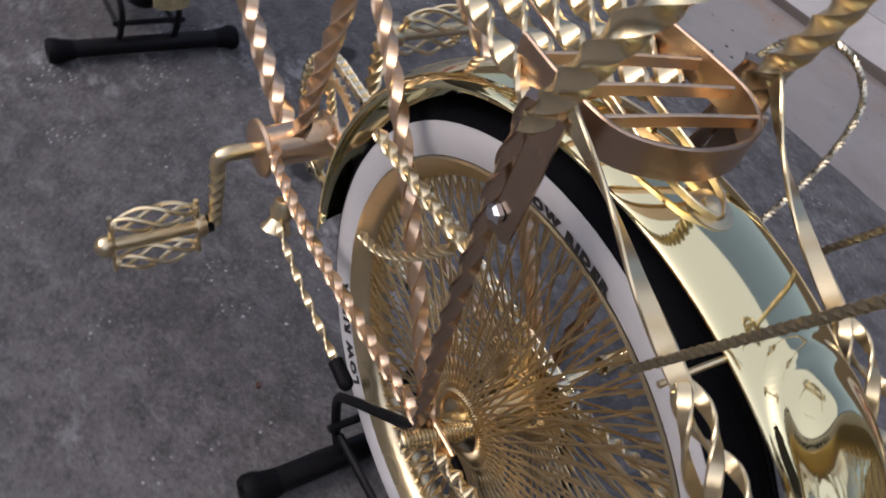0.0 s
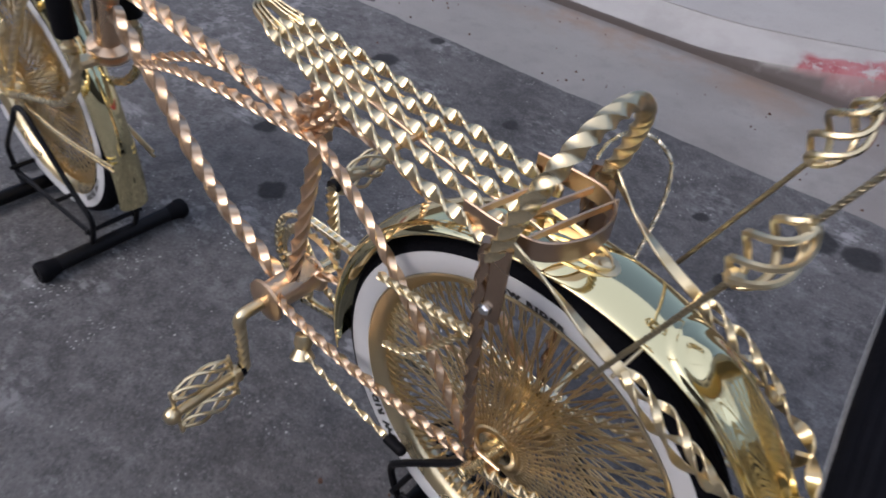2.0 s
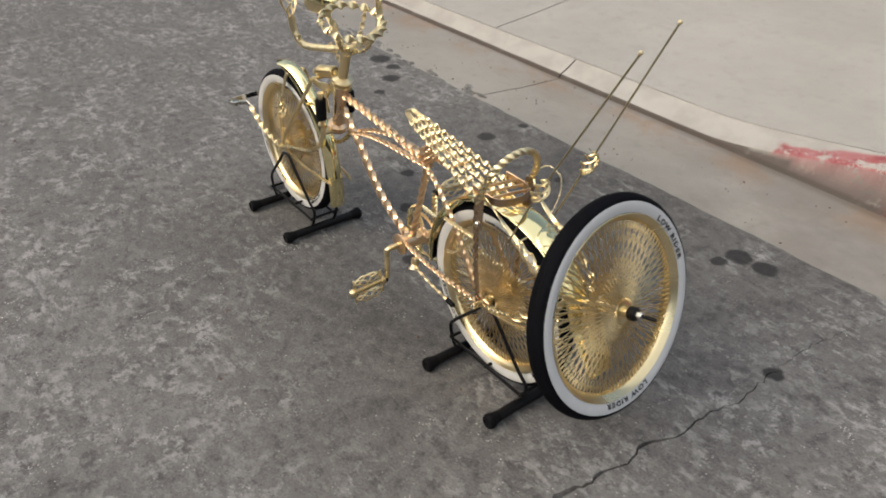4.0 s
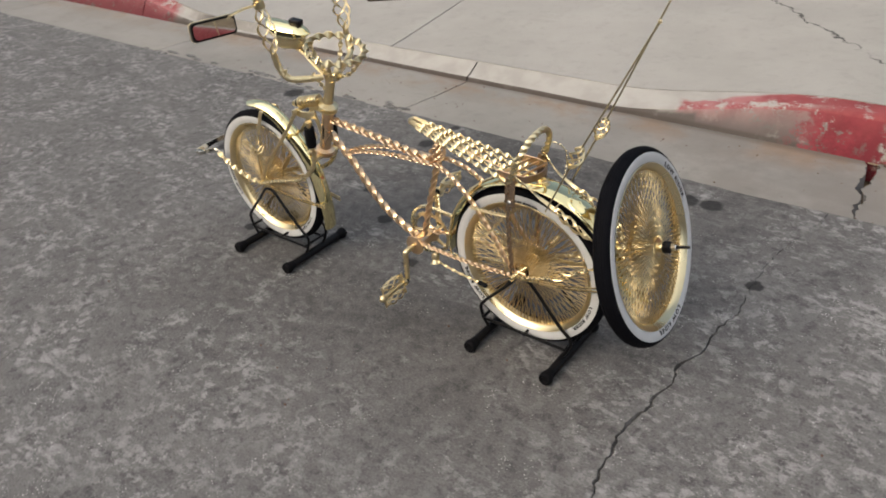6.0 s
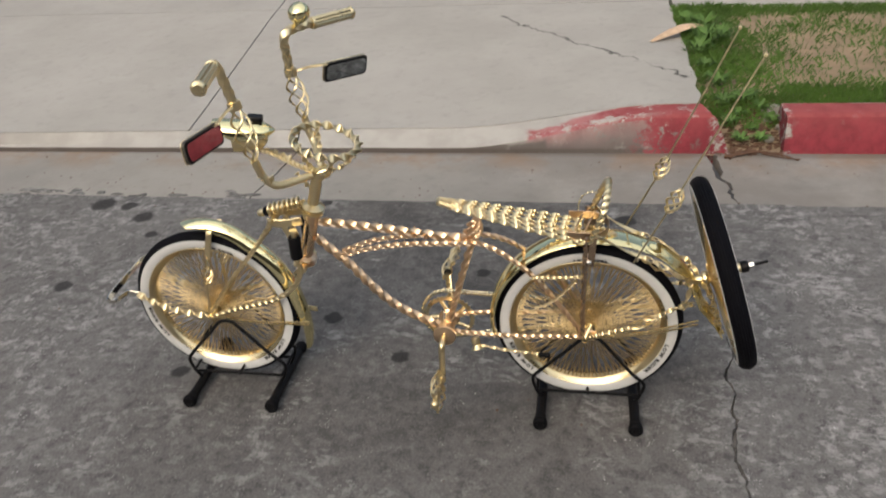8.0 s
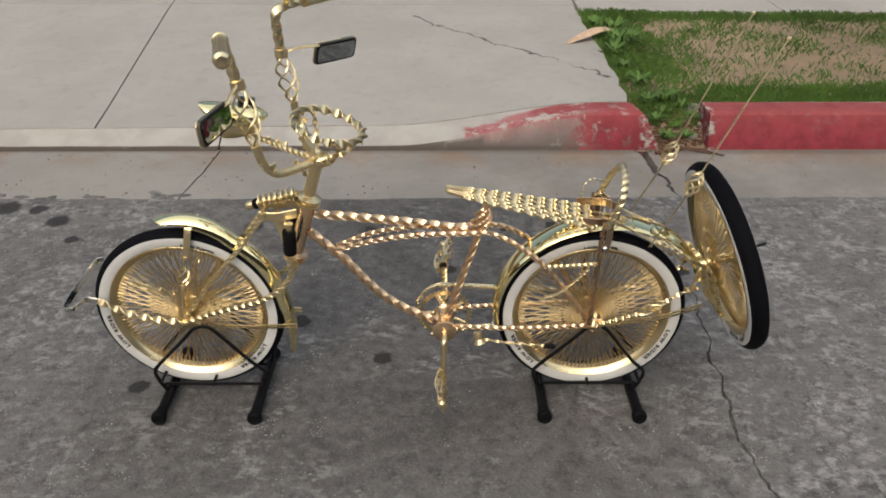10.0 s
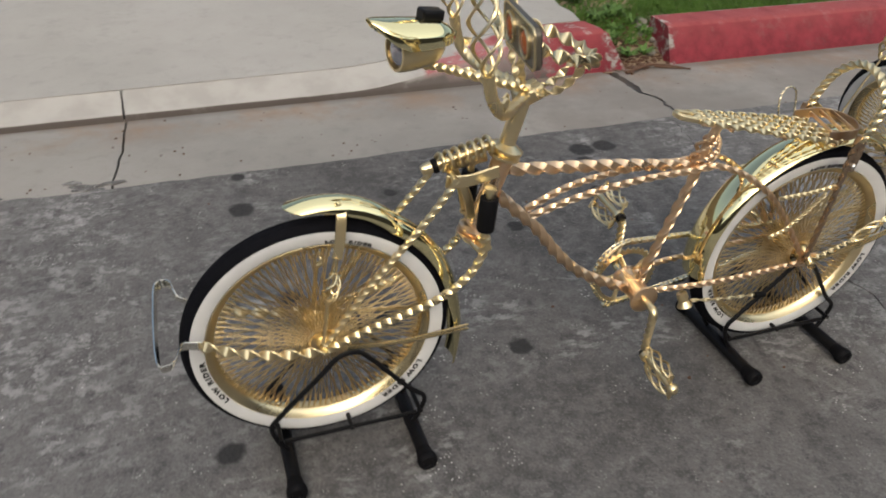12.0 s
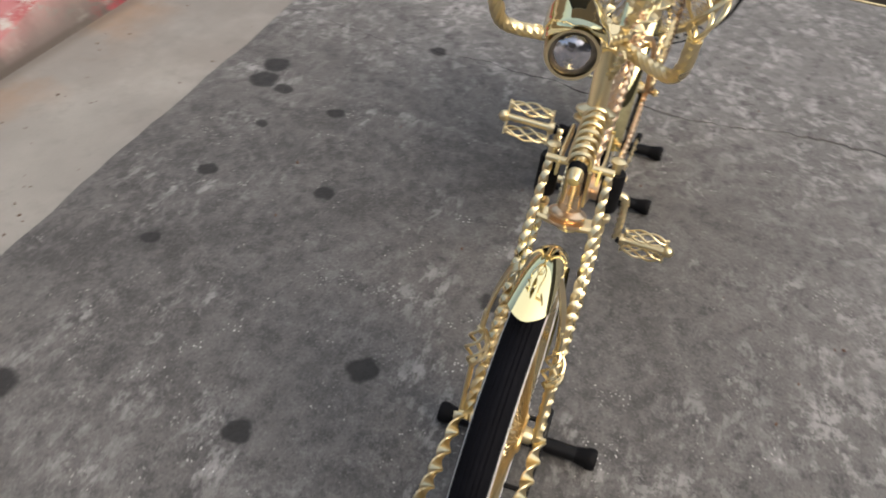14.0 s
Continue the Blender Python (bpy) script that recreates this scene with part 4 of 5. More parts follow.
def chain_line():
    pts = []
    for a in np.linspace(95, 265, 26):
        pts.append((-0.397 + 0.079 * math.cos(radians(a)), 0.045, 0.243 + 0.084 * math.sin(radians(a)) + 0.006))
    for a in np.linspace(-85, 85, 12):
        pts.append((0.036 * math.cos(radians(a)), 0.045, 0.283 + 0.036 * math.sin(radians(a))))
    return pts + [pts[0]]


line = curve_through(chain_line(), 0.0127)
LINK = Geo()
for y in (-0.0045, 0.0045):
    ribbon(LINK, [(-0.0078, y, 0), (0.0078, y, 0)], 0.0014, 0.0085, 0)
for x in (-0.0055, 0.0055):
    disc(LINK, (x, 0, 0), (0, 1, 0), [(0, -0.006), (0.0042, -0.006), (0.0042, 0.006), (0, 0.006)], 8)
LINK_MESH = mesh_of("chain_link", LINK, PALE_GOLD)
chain = new("chain")
chain.parent = bike
chain["label"] = "pale gold roller chain"
for p, q in zip(line, line[1:]):
    o = new("chain_link", LINK_MESH)
    o.parent = chain
    d = q - p
    o.matrix_local = Matrix.Translation((p + q) / 2) @ Matrix.Rotation(-math.atan2(d[2], d[0]), 4, "Y")
part("sprocket", disc(Geo(), (0, 0.045, 0.283), (0, 1, 0), [(0.012, -0.0015), (0.034, -0.0015), (0.034, 0.0015), (0.012, 0.0015)], 36), GOLD, bike)

# ---- kickstand ----
g = Geo()
disc(g, (-0.303, -0.055, 0.225), (0.25, -0.35, -0.9), [(0.005, -0.022), (0.011, -0.02), (0.013, -0.008), (0.01, 0.0), (0.014, 0.008), (0.017, 0.013), (0.013, 0.014), (0.004, 0.008)], 18)
kick = part("kickstand", g, GOLD, bike, "folded gold kickstand with a flared bracket")
g = Geo()
ribbon(g, [(-0.29, -0.062, 0.228), (-0.22, -0.068, 0.222), (-0.125, -0.072, 0.217)], 0.0085, 0.003, 0.06)
part("kickstand_leg", g, GOLD, kick)
g = Geo()
tube(g, [(-0.127, -0.072, 0.217), (-0.103, -0.073, 0.216)], 0.0072, 12)
ball(g, (-0.103, -0.073, 0.216), 0.0072)
part("rubber_tip", g, BUMPER, kick, "black rubber tip")


# ---- fenders ----
def fender(name, c, r_of, a0, a1, half, skirt_of, bubble=None, point=0.0):
    """A rolled sheet round a wheel. r_of and skirt_of: radius and side depth over the way from a0 to a1 (degrees)."""
    n, m = 340, 61
    outer, inner = [], []
    for i in range(n):
        t = i / (n - 1)
        a0_t = a0 + (a1 - a0) * t
        r, k = r_of(t), skirt_of(t)
        for j in range(m):
            u = -1 + 2 * j / (m - 1)
            a = radians(a0_t - point * abs(u) ** 1.5 * (1 - t) ** 8)
            y = half(t) * math.sin(u * 1.35) / math.sin(1.35)
            drop = k * (1 - math.cos(u * 1.35)) / (1 - math.cos(1.35))
            h = bubble(t, u) if bubble else 0.0
            for store, e in ((outer, 0.0), (inner, 0.0022)):
                q = r - drop + h - e
                store.append((c[0] + q * math.cos(a), c[1] + y * (1 - e * 12), c[2] + q * math.sin(a)))
    g = Geo()
    N = n * m
    f = []
    for i in range(n - 1):
        for j in range(m - 1):
            p = i * m + j
            f += [(p, p + 1, p + m + 1, p + m), (N + p + m, N + p + m + 1, N + p + 1, N + p)]
        for j in (0, m - 1):
            p = i * m + j
            f.append((p, p + m, N + p + m, N + p) if j == 0 else (p + m, p, N + p, N + p + m))
    for i in (0, n - 1):
        for j in range(m - 1):
            p = i * m + j
            f.append((p, N + p, N + p + 1, p + 1) if i == 0 else (p + 1, N + p + 1, N + p, p))
    g.add(outer + inner, f)
    return part(name, g, MIRROR_GOLD, bike, "polished pale gold sheet-metal fender", 60)


fender("front_fender", FRONT, lambda t: 0.29 + 0.012 * math.sin(math.pi * min(1, t * 3)) - 0.012 * min(1, t * 1.6) + 0.034 * max(0, t - 0.72) ** 1.4 / 0.2,
       100, -26, lambda t: 0.027, lambda t: 0.025 * min(1.0, 0.3 + t * 4.0) * (1 - 0.6 * max(0, t - 0.75) * 4), None, 6.0)


def bubble(t, u):
    """The long raised bead near the rear fender's tail."""
    along, across = 0.98 * (t - 0.825), 0.036 * u
    q = math.hypot(max(0.0, abs(along) - 0.125) / 0.05, across / 0.032)
    e, d = (min(1.0, max(0.0, v)) for v in ((1 - q) / 0.16, (0.74 - q) / 0.5))
    return 0.0032 * e * e * (3 - 2 * e) + 0.0062 * d * d * (3 - 2 * d)


fender("rear_fender", REAR, lambda t: 0.269 + 0.019 * min(1.0, t / 0.54) + 0.016 * min(1.0, max(0.0, (t - 0.54) / 0.17)) + 0.05 * max(0, t - 0.9) ** 1.2 / 0.0631,
       186, -1, lambda t: 0.04 - 0.004 * min(1.0, max(0.0, (t - 0.5) / 0.2)), lambda t: (0.016 - 0.009 * min(1.0, max(0.0, (t - 0.3) / 0.24))) * (1 - 0.9 * max(0, t - 0.9) * 10), bubble)


# ---- springer fork ----
g = Geo()
tube(g, [(-0.79, 0, 0.46), (-0.797, 0, 0.437)], 0.016, 16)
for s in (-1, 1):
    ribbon(g, [(-0.793, 0, 0.446), (-0.79, s * 0.03, 0.447), (-0.787, s * 0.05, 0.449)], 0.03, 0.012, 0)
fork = part("fork", g, GOLD, bike, "gold springer fork with twisted legs and a coil spring", m=Matrix.Translation((0, -0.005, 0)))
for s in (-1, 1):
    g = Geo()
    twisted(g, [(-0.785, s * 0.05, 0.468), (-0.79, s * 0.05, 0.44), (-0.815, s * 0.052, 0.396), (-0.87, s * 0.053, 0.353), (-0.943, s * 0.054, 0.327), (-1.02, s * 0.055, 0.304), (-1.098, s * 0.056, 0.274)], 0.0084, 0.085, 0.004, 0.0, True)
    part("rear_leg", g, GOLD, fork)
    g = Geo()
    twisted(g, [(-0.846, s * 0.044, 0.6), (-0.91, s * 0.047, 0.515), (-1.007, s * 0.05, 0.402), (-1.093, s * 0.054, 0.285)], 0.0069, 0.075, 0.004, 0.0, True)
    part("front_leg", g, GOLD, fork)
    g = Geo()
    disc(g, (-0.788, s * 0.05, 0.527), (0.05, 0, 1), [(0, -0.034), (0.0155, -0.034), (0.017, -0.03), (0.017, 0.03), (0.0155, 0.034), (0, 0.034)], 20)
    part("bump_stop", g, BUMPER, fork, "black rubber block")
    g = Geo()
    disc(g, (-0.786, s * 0.05, 0.572), (0.05, 0, 1), [(0, -0.012), (0.0075, -0.012), (0.0075, 0.004), (0.011, 0.005), (0.011, 0.009), (0, 0.012)], 14)
    part("bolt", g, GOLD, fork)
    g = Geo()
    disc(g, (-0.79, s * 0.05, 0.483), (0.05, 0, 1), [(0, -0.012), (0.0125, -0.012), (0.0125, -0.006), (0.008, -0.004), (0.008, 0.01), (0, 0.01)], 14)
    part("bolt", g, GOLD, fork)
    g = Geo()
    ribbon(g, [(-0.862, s * 0.03, 0.592), (-0.82, s * 0.032, 0.59), (-0.765, s * 0.03, 0.6)], 0.005, 0.024, 0)
    ribbon(g, [(-0.832, s * 0.016, 0.585), (-0.815, s * 0.016, 0.545), (-0.805, s * 0.016, 0.5)], 0.005, 0.017, 0)
    part("rocker_plate", g, GOLD, fork)
g = Geo()
tube(g, [(-0.85, -0.05, 0.6), (-0.85, 0.05, 0.6)], 0.006, 10)
part("cross_pin", g, GOLD, fork)
g = Geo()
coil = [(-0.868 + 0.1 * t, 0.016 * math.cos(2 * math.pi * 7 * t), 0.612 + 0.028 * t + 0.016 * math.sin(2 * math.pi * 7 * t)) for t in np.linspace(0, 1, 220)]
sweep(g, coil, ring_section(0.0038, 8))
part("coil_spring", g, GOLD, fork)
g = Geo()
disc(g, (-0.82, 0, 0.624), (0.96, 0, 0.27), [(0, -0.056), (0.008, -0.056), (0.008, 0.056), (0, 0.056)], 14)
part("spring_rod", g, GOLD, fork)
g = Geo()
disc(g, (-0.872, 0, 0.609), (0.96, 0, 0.27), [(0, -0.008), (0.011, -0.008), (0.0135, -0.004), (0.0135, 0.002), (0, 0.003)], 22)
part("spring_seat", g, BUMPER, fork, "black spring seat")
g = Geo()
disc(g, (-0.884, 0, 0.606), (0.96, 0, 0.27), [(0, -0.016), (0.008, -0.015), (0.011, -0.008), (0.011, 0.004), (0, 0.004)], 14)
part("end_nut", g, GOLD, fork)

# ---- handlebar ----
g = Geo()
tube(g, [(-0.742, 0, 0.622), (-0.71, 0.006, 0.73)], 0.0152, 18)
box(g, (-0.704, 0.01, 0.722), (0.05, 0.036, 0.026), pose(0, 0, 0, 0, -18, 8))
bars = part("handlebar", g, GOLD, bike, "gold handlebar of twisted tube and baskets with fluted grips")
elbows = {-1: [(-0.722, -0.015, 0.728), (-0.757, -0.052, 0.728), (-0.79, -0.088, 0.735), (-0.815, -0.1, 0.765), (-0.828, -0.102, 0.81)], 1: [(-0.705, 0.03, 0.728), (-0.735, 0.085, 0.727), (-0.765, 0.15, 0.74), (-0.782, 0.166, 0.77), (-0.79, 0.17, 0.81)]}
clamps = {-1: (-0.847, -0.104, 0.955), 1: (-0.81, 0.177, 0.936)}
bends = {-1: [(-0.847, -0.104, 0.95), (-0.857, -0.104, 1.0), (-0.866, -0.108, 1.045), (-0.864, -0.125, 1.062), (-0.853, -0.16, 1.066)], 1: [(-0.81, 0.177, 0.93), (-0.814, 0.18, 0.985), (-0.815, 0.185, 1.025), (-0.803, 0.2, 1.041), (-0.774, 0.235, 1.046), (-0.75, 0.265, 1.046)]}
grips = {-1: ((-0.857, -0.148, 1.064), (-0.809, -0.312, 1.077)), 1: ((-0.757, 0.256, 1.045), (-0.678, 0.358, 1.043))}
for s in (-1, 1):
    g = Geo()
    line = curve_through(elbows[s], 0.004)
    sweep(g, line, star_section(0.0105, 0.95), length_of(line) / 0.1)
    part("lower_bend", g, GOLD, bars)
    g = Geo()
    a, b = np.array(elbows[s][-1]), np.array(clamps[s])
    for k in range(4):
        strip = []
        for t in np.linspace(0, 1, 40):
            an, rr = 2 * math.pi * (k / 4 + 0.8 * t), 0.004 + 0.021 * math.sin(math.pi * t) ** 0.75
            strip.append(a + (b - a) * t + np.array((rr * math.cos(an), rr * math.sin(an), 0.0)))
        sweep(g, strip, box_section(0.007, 0.004, 0.4), 1.0)
    part("basket", g, GOLD, bars)
    g = Geo()
    ribbon(g, [elbows[s][0], elbows[s][2], (elbows[s][3][0] + 0.02, elbows[s][3][1], elbows[s][3][2])], 0.016, 0.004, 0.05)
    part("twisted_trim", g, GOLD, bars)
    g = Geo()
    line = curve_through(bends[s], 0.004)
    sweep(g, line, star_section(0.013, 0.87), length_of(line) / 0.11)
    part("upper_bend", g, GOLD, bars)
    g = Geo()
    disc(g, clamps[s], Vector(bends[s][1]) - Vector(bends[s][0]), [(0.01, -0.012), (0.0165, -0.01), (0.0165, 0.01), (0.01, 0.012)], 16)
    part("clamp", g, GOLD, bars)
    a, b = (Vector(v) for v in grips[s])
    long = (b - a).length
    g = Geo()
    flute = [((0.0138 + 0.002 * (k % 2)) * math.cos(2 * math.pi * k / 24), (0.0138 + 0.002 * (k % 2)) * math.sin(2 * math.pi * k / 24)) for k in range(24)]
    sweep(g, [a + (b - a) * t for t in np.linspace(0, 1, 24)], flute)
    disc(g, b, b - a, [(0, 0.01), (0.01, 0.009), (0.016, 0.004), (0.0178, -0.002), (0.015, -0.008)], 20)
    disc(g, a, b - a, [(0.01, -0.004), (0.016, -0.004), (0.0175, 0.004), (0.013, 0.008)], 20)
    part("grip", g, GOLD, bars, "fluted gold grip", 25)

g = Geo()
disc(g, (-0.772, 0.207, 1.088), (-0.35, -0.45, 0.82), [(0, -0.024), (0.018, -0.023), (0.027, -0.017), (0.0295, -0.006), (0.029, 0.004), (0.024, 0.014), (0.014, 0.02), (0, 0.022)], 28)
tube(g, [(-0.79, 0.215, 1.043), (-0.778, 0.21, 1.07)], 0.006, 10)
part("bell", g, MIRROR_GOLD, bars, "round polished gold bell", 50)

# twisted ring behind the stem
g = Geo()
ring = []
for t in np.linspace(0, 2 * math.pi, 120, endpoint=False):
    x, y = 0.08 * math.cos(t), 0.088 * math.sin(t)
    ring.append((-0.677 + x, 0.012 + y, 0.812 - 0.3 * x))
sweep(g, ring, box_section(0.024, 0.005, 0.3), 8, None, (0, 0, 1), 0, True)
part("twisted_ring", g, GOLD, bars, "ring of twisted flat bar")
g = Geo()
for t in (0.2, 2.2, 3.6, 5.2):
    x, y = 0.08 * math.cos(t), 0.088 * math.sin(t)
    ribbon(g, [(-0.71, 0.01, 0.722), (-0.69 + x * 0.55, 0.012 + y * 0.6, 0.75 - 0.15 * x), (-0.677 + x, 0.012 + y, 0.812 - 0.3 * x)], 0.015, 0.004, 0.05)
ribbon(g, [(-0.72, 0.0, 0.665), (-0.745, -0.01, 0.7), (-0.76, -0.02, 0.735)], 0.014, 0.004, 0.03)
part("ring_support", g, GOLD, bars)

# ---- mirrors ----
for s, corners, clamp in ((-1, ((-0.871, -0.331, 0.961), (-0.842, -0.197, 0.959), (-0.847, -0.201, 0.902), (-0.856, -0.345, 0.914)), clamps[-1]), (1, ((-0.731, 0.22, 0.944), (-0.641, 0.333, 0.932), (-0.65, 0.341, 0.877), (-0.737, 0.231, 0.888)), clamps[1])):
    c = [Vector(p) for p in corners]
    mid = sum(c, Vector()) / 4
    ax = ((c[1] - c[0]) + (c[2] - c[3])) / 2
    az = ((c[0] - c[3]) + (c[1] - c[2])) / 2
    w, h = ax.length, az.length
    ax.normalize()
    back = ax.cross(az).normalized()
    if back.x < 0:
        back = -back
    back = (back - Vector((0, 0, 0.025 if s < 0 else 0.0))).normalized()
    ax = (ax - back * ax.dot(back)).normalized()
    az = back.cross(ax)
    if az.z < 0:
        az = -az
    m = Matrix((ax, back, az)).transposed().to_4x4()
    m.translation = mid

    def plate(w, h, y0, y1, corner=0.012):
        pts = []
        for cx, cz, a0 in ((w / 2 - corner, h / 2 - corner, 0), (-w / 2 + corner, h / 2 - corner, 90), (-w / 2 + corner, -h / 2 + corner, 180), (w / 2 - corner, -h / 2 + corner, 270)):
            for a in range(a0, a0 + 91, 18):
                pts.append((cx + corner * math.cos(radians(a)), cz + corner * math.sin(radians(a))))
        k = len(pts)
        return Geo().add([(x, y0, z) for x, z in pts] + [(x, y1, z) for x, z in pts], [tuple(range(k))[::-1], tuple(range(k, 2 * k))] + [(i, (i + 1) % k, k + (i + 1) % k, k + i) for i in range(k)])

    shell = part("mirror", plate(w, h, -0.006, 0.002), BRONZE, bike, "rectangular mirror with a dull dark back on a twisted gold arm", m=m)
    part("mirror_rim", plate(w - 0.004, h - 0.004, 0.002, 0.004), BLACK, shell, "black mirror edge")
    part("mirror_glass", plate(w - 0.012, h - 0.012, 0.004, 0.0052), GLASS_MIRROR, shell, "mirror glass")
    g = Geo()
    rim = [(sx * (w / 2 - 0.012) + 0.0115 * math.cos(radians(a)), -0.006, sz * (h / 2 - 0.012) + 0.0115 * math.sin(radians(a))) for sx, sz, a0 in ((1, 1, 0), (-1, 1, 90), (-1, -1, 180), (1, -1, 270)) for a in range(a0, a0 + 91, 18)]
    sweep(g, rim, box_section(0.003, 0.003, 0.3), 0, None, (0, 1, 0), 0, True)
    part("back_rim", g, GOLD, shell, "bright gold edge round the back")
    for k in (-1, 1):
        g = Geo()
        ring = [(k * w * 0.24 + 0.0185 * math.cos(a), -0.0075, 0.0185 * math.sin(a)) for a in np.linspace(0, 2 * math.pi, 40, endpoint=False)]
        sweep(g, ring, box_section(0.0035, 0.006, 0.3), 0, None, (0, 1, 0), 0, True)
        part("reflector_rim", g, GOLD, shell)
        g = Geo()
        disc(g, (k * w * 0.24, -0.006, 0), (0, -1, 0), [(0.0, 0.006), (0.009, 0.0055), (0.015, 0.003), (0.0165, -0.002)], 20)
        part("reflector", g, AMBER, shell, "round amber reflector")
    g = Geo()
    inner = min((Vector(p) for p in corners[:2]), key=lambda p: (p - Vector(clamp)).length)
    inv = m.inverted()
    a, b = inv @ Vector(clamp), inv @ (mid + (inner - mid) * 0.9)
    twisted(g, [a, (a + b) / 2 + Vector((0, 0, 0.004)), b, b + (Vector((0, -0.01, 0)) - b) * 0.5], 0.0042, 0.03)
    part("mirror_arm", g, GOLD, shell)

# ---- headlamp ----
lamp_m = pose(-0.9, 0.037, 0.816, 0, 0, 12)
g = Geo()
disc(g, (0, 0, -0.01), (-1, 0, 0.02), [(0, -0.05), (0.012, -0.048), (0.024, -0.036), (0.031, -0.016), (0.034, 0.01), (0.034, 0.034), (0.0325, 0.04), (0.0285, 0.04)], 32)
lamp = part("headlamp", g, GOLD, bike, "gold bullet headlamp under a pointed hood", m=lamp_m)
g = Geo()
disc(g, (-0.03, 0, -0.01), (-1, 0, 0.02), [(0, 0.012), (0.014, 0.0105), (0.025, 0.005), (0.0322, -0.003)], 28)
part("lamp_lens", g, LENS, lamp, "clear faceted lens")
g = Geo()
HOOD = [(0.072, 0.006, 0.011, 0.007), (0.056, 0.024, 0.024, 0.001), (0.034, 0.035, 0.036, 0.0), (0.0, 0.0385, 0.041, 0.0), (-0.03, 0.0395, 0.045, 0.002), (-0.05, 0.038, 0.047, 0.011), (-0.068, 0.031, 0.049, 0.026), (-0.084, 0.012, 0.05, 0.043)]
along = curve_through([(h[0], h[1], 0) for h in HOOD], 0.006)
rows, cols = len(along), 17
xs = [h[0] for h in HOOD][::-1]
outer = []
for e in (0.0, 0.002):
    for x, w, _ in along:
        top, low = (float(np.interp(x, xs, [h[k] for h in HOOD][::-1])) for k in (2, 3))
        for c in range(cols):
            a = math.pi * c / (cols - 1)
            outer.append((x, (w - e) * math.cos(a), low + (top - low - e) * math.sin(a) ** 0.8))
k = rows * cols
f = []
for r in range(rows - 1):
    for c in range(cols - 1):
        p = r * cols + c
        f += [(p, p + 1, p + cols + 1, p + cols), (k + p + cols, k + p + cols + 1, k + p + 1, k + p)]
    for c in (0, cols - 1):
        p = r * cols + c
        f.append((p, p + cols, k + p + cols, k + p))
for c in range(cols - 1):
    for r in (0, rows - 1):
        p = r * cols + c
        f.append((p, k + p, k + p + 1, p + 1))
g.add(outer, f)
part("lamp_hood", g, MIRROR_GOLD, lamp, "pointed polished hood", 50)
part("lamp_switch", box(Geo(), (0.026, 0.002, 0.043), (0.04, 0.026, 0.017), pose(0, 0, 0, 0, 8, 0)), BLACK, lamp, "black switch box")
g = Geo()
twisted(g, [(0.02, 0.0, -0.04), (0.06, -0.02, -0.05), (0.12, -0.06, -0.065), (0.171, -0.09, -0.075)], 0.008, 0.06)
ribbon(g, [(0.01, 0.0, -0.04), (0.06, -0.01, -0.05), (0.11, -0.04, -0.056)], 0.014, 0.004, 0.05)
part("lamp_arm", g, GOLD, lamp, "twisted gold arm")

# ---- front bumper and braces ----
g = Geo()
U = [(-1.305, -0.06, 0.343), (-1.335, -0.062, 0.35), (-1.342, -0.075, 0.353), (-1.35, -0.105, 0.354), (-1.362, -0.116, 0.355), (-1.374, -0.108, 0.356), (-1.378, -0.05, 0.358), (-1.378, 0.05, 0.36), (-1.375, 0.1, 0.361), (-1.362, 0.11, 0.362), (-1.35, 0.1, 0.364), (-1.343, 0.07, 0.366), (-1.335, 0.058, 0.36), (-1.305, 0.056, 0.345)]
ribbon(g, U, 0.003, 0.018, 0)
bumper = part("front_bumper", g, SILVER, bike, "pale silver strip bumper on twisted arms from the axle", m=Matrix.Translation((0, -0.004, 0)))
for s in (-1, 1):
    g = Geo()
    ribbon(g, [(-1.095, s * 0.062, 0.279), (-1.17, s * 0.062, 0.288), (-1.24, s * 0.061, 0.307), (-1.29, s * 0.06, 0.332), (-1.31, s * 0.06, 0.345)], 0.02, 0.005, 0.075)
    part("bumper_arm", g, GOLD, bumper)


def brace(name, points, r, label=""):
    g = Geo()
    tube(g, points, r, 8, 0.012)
    return part(name, g, GOLD, bike, label)


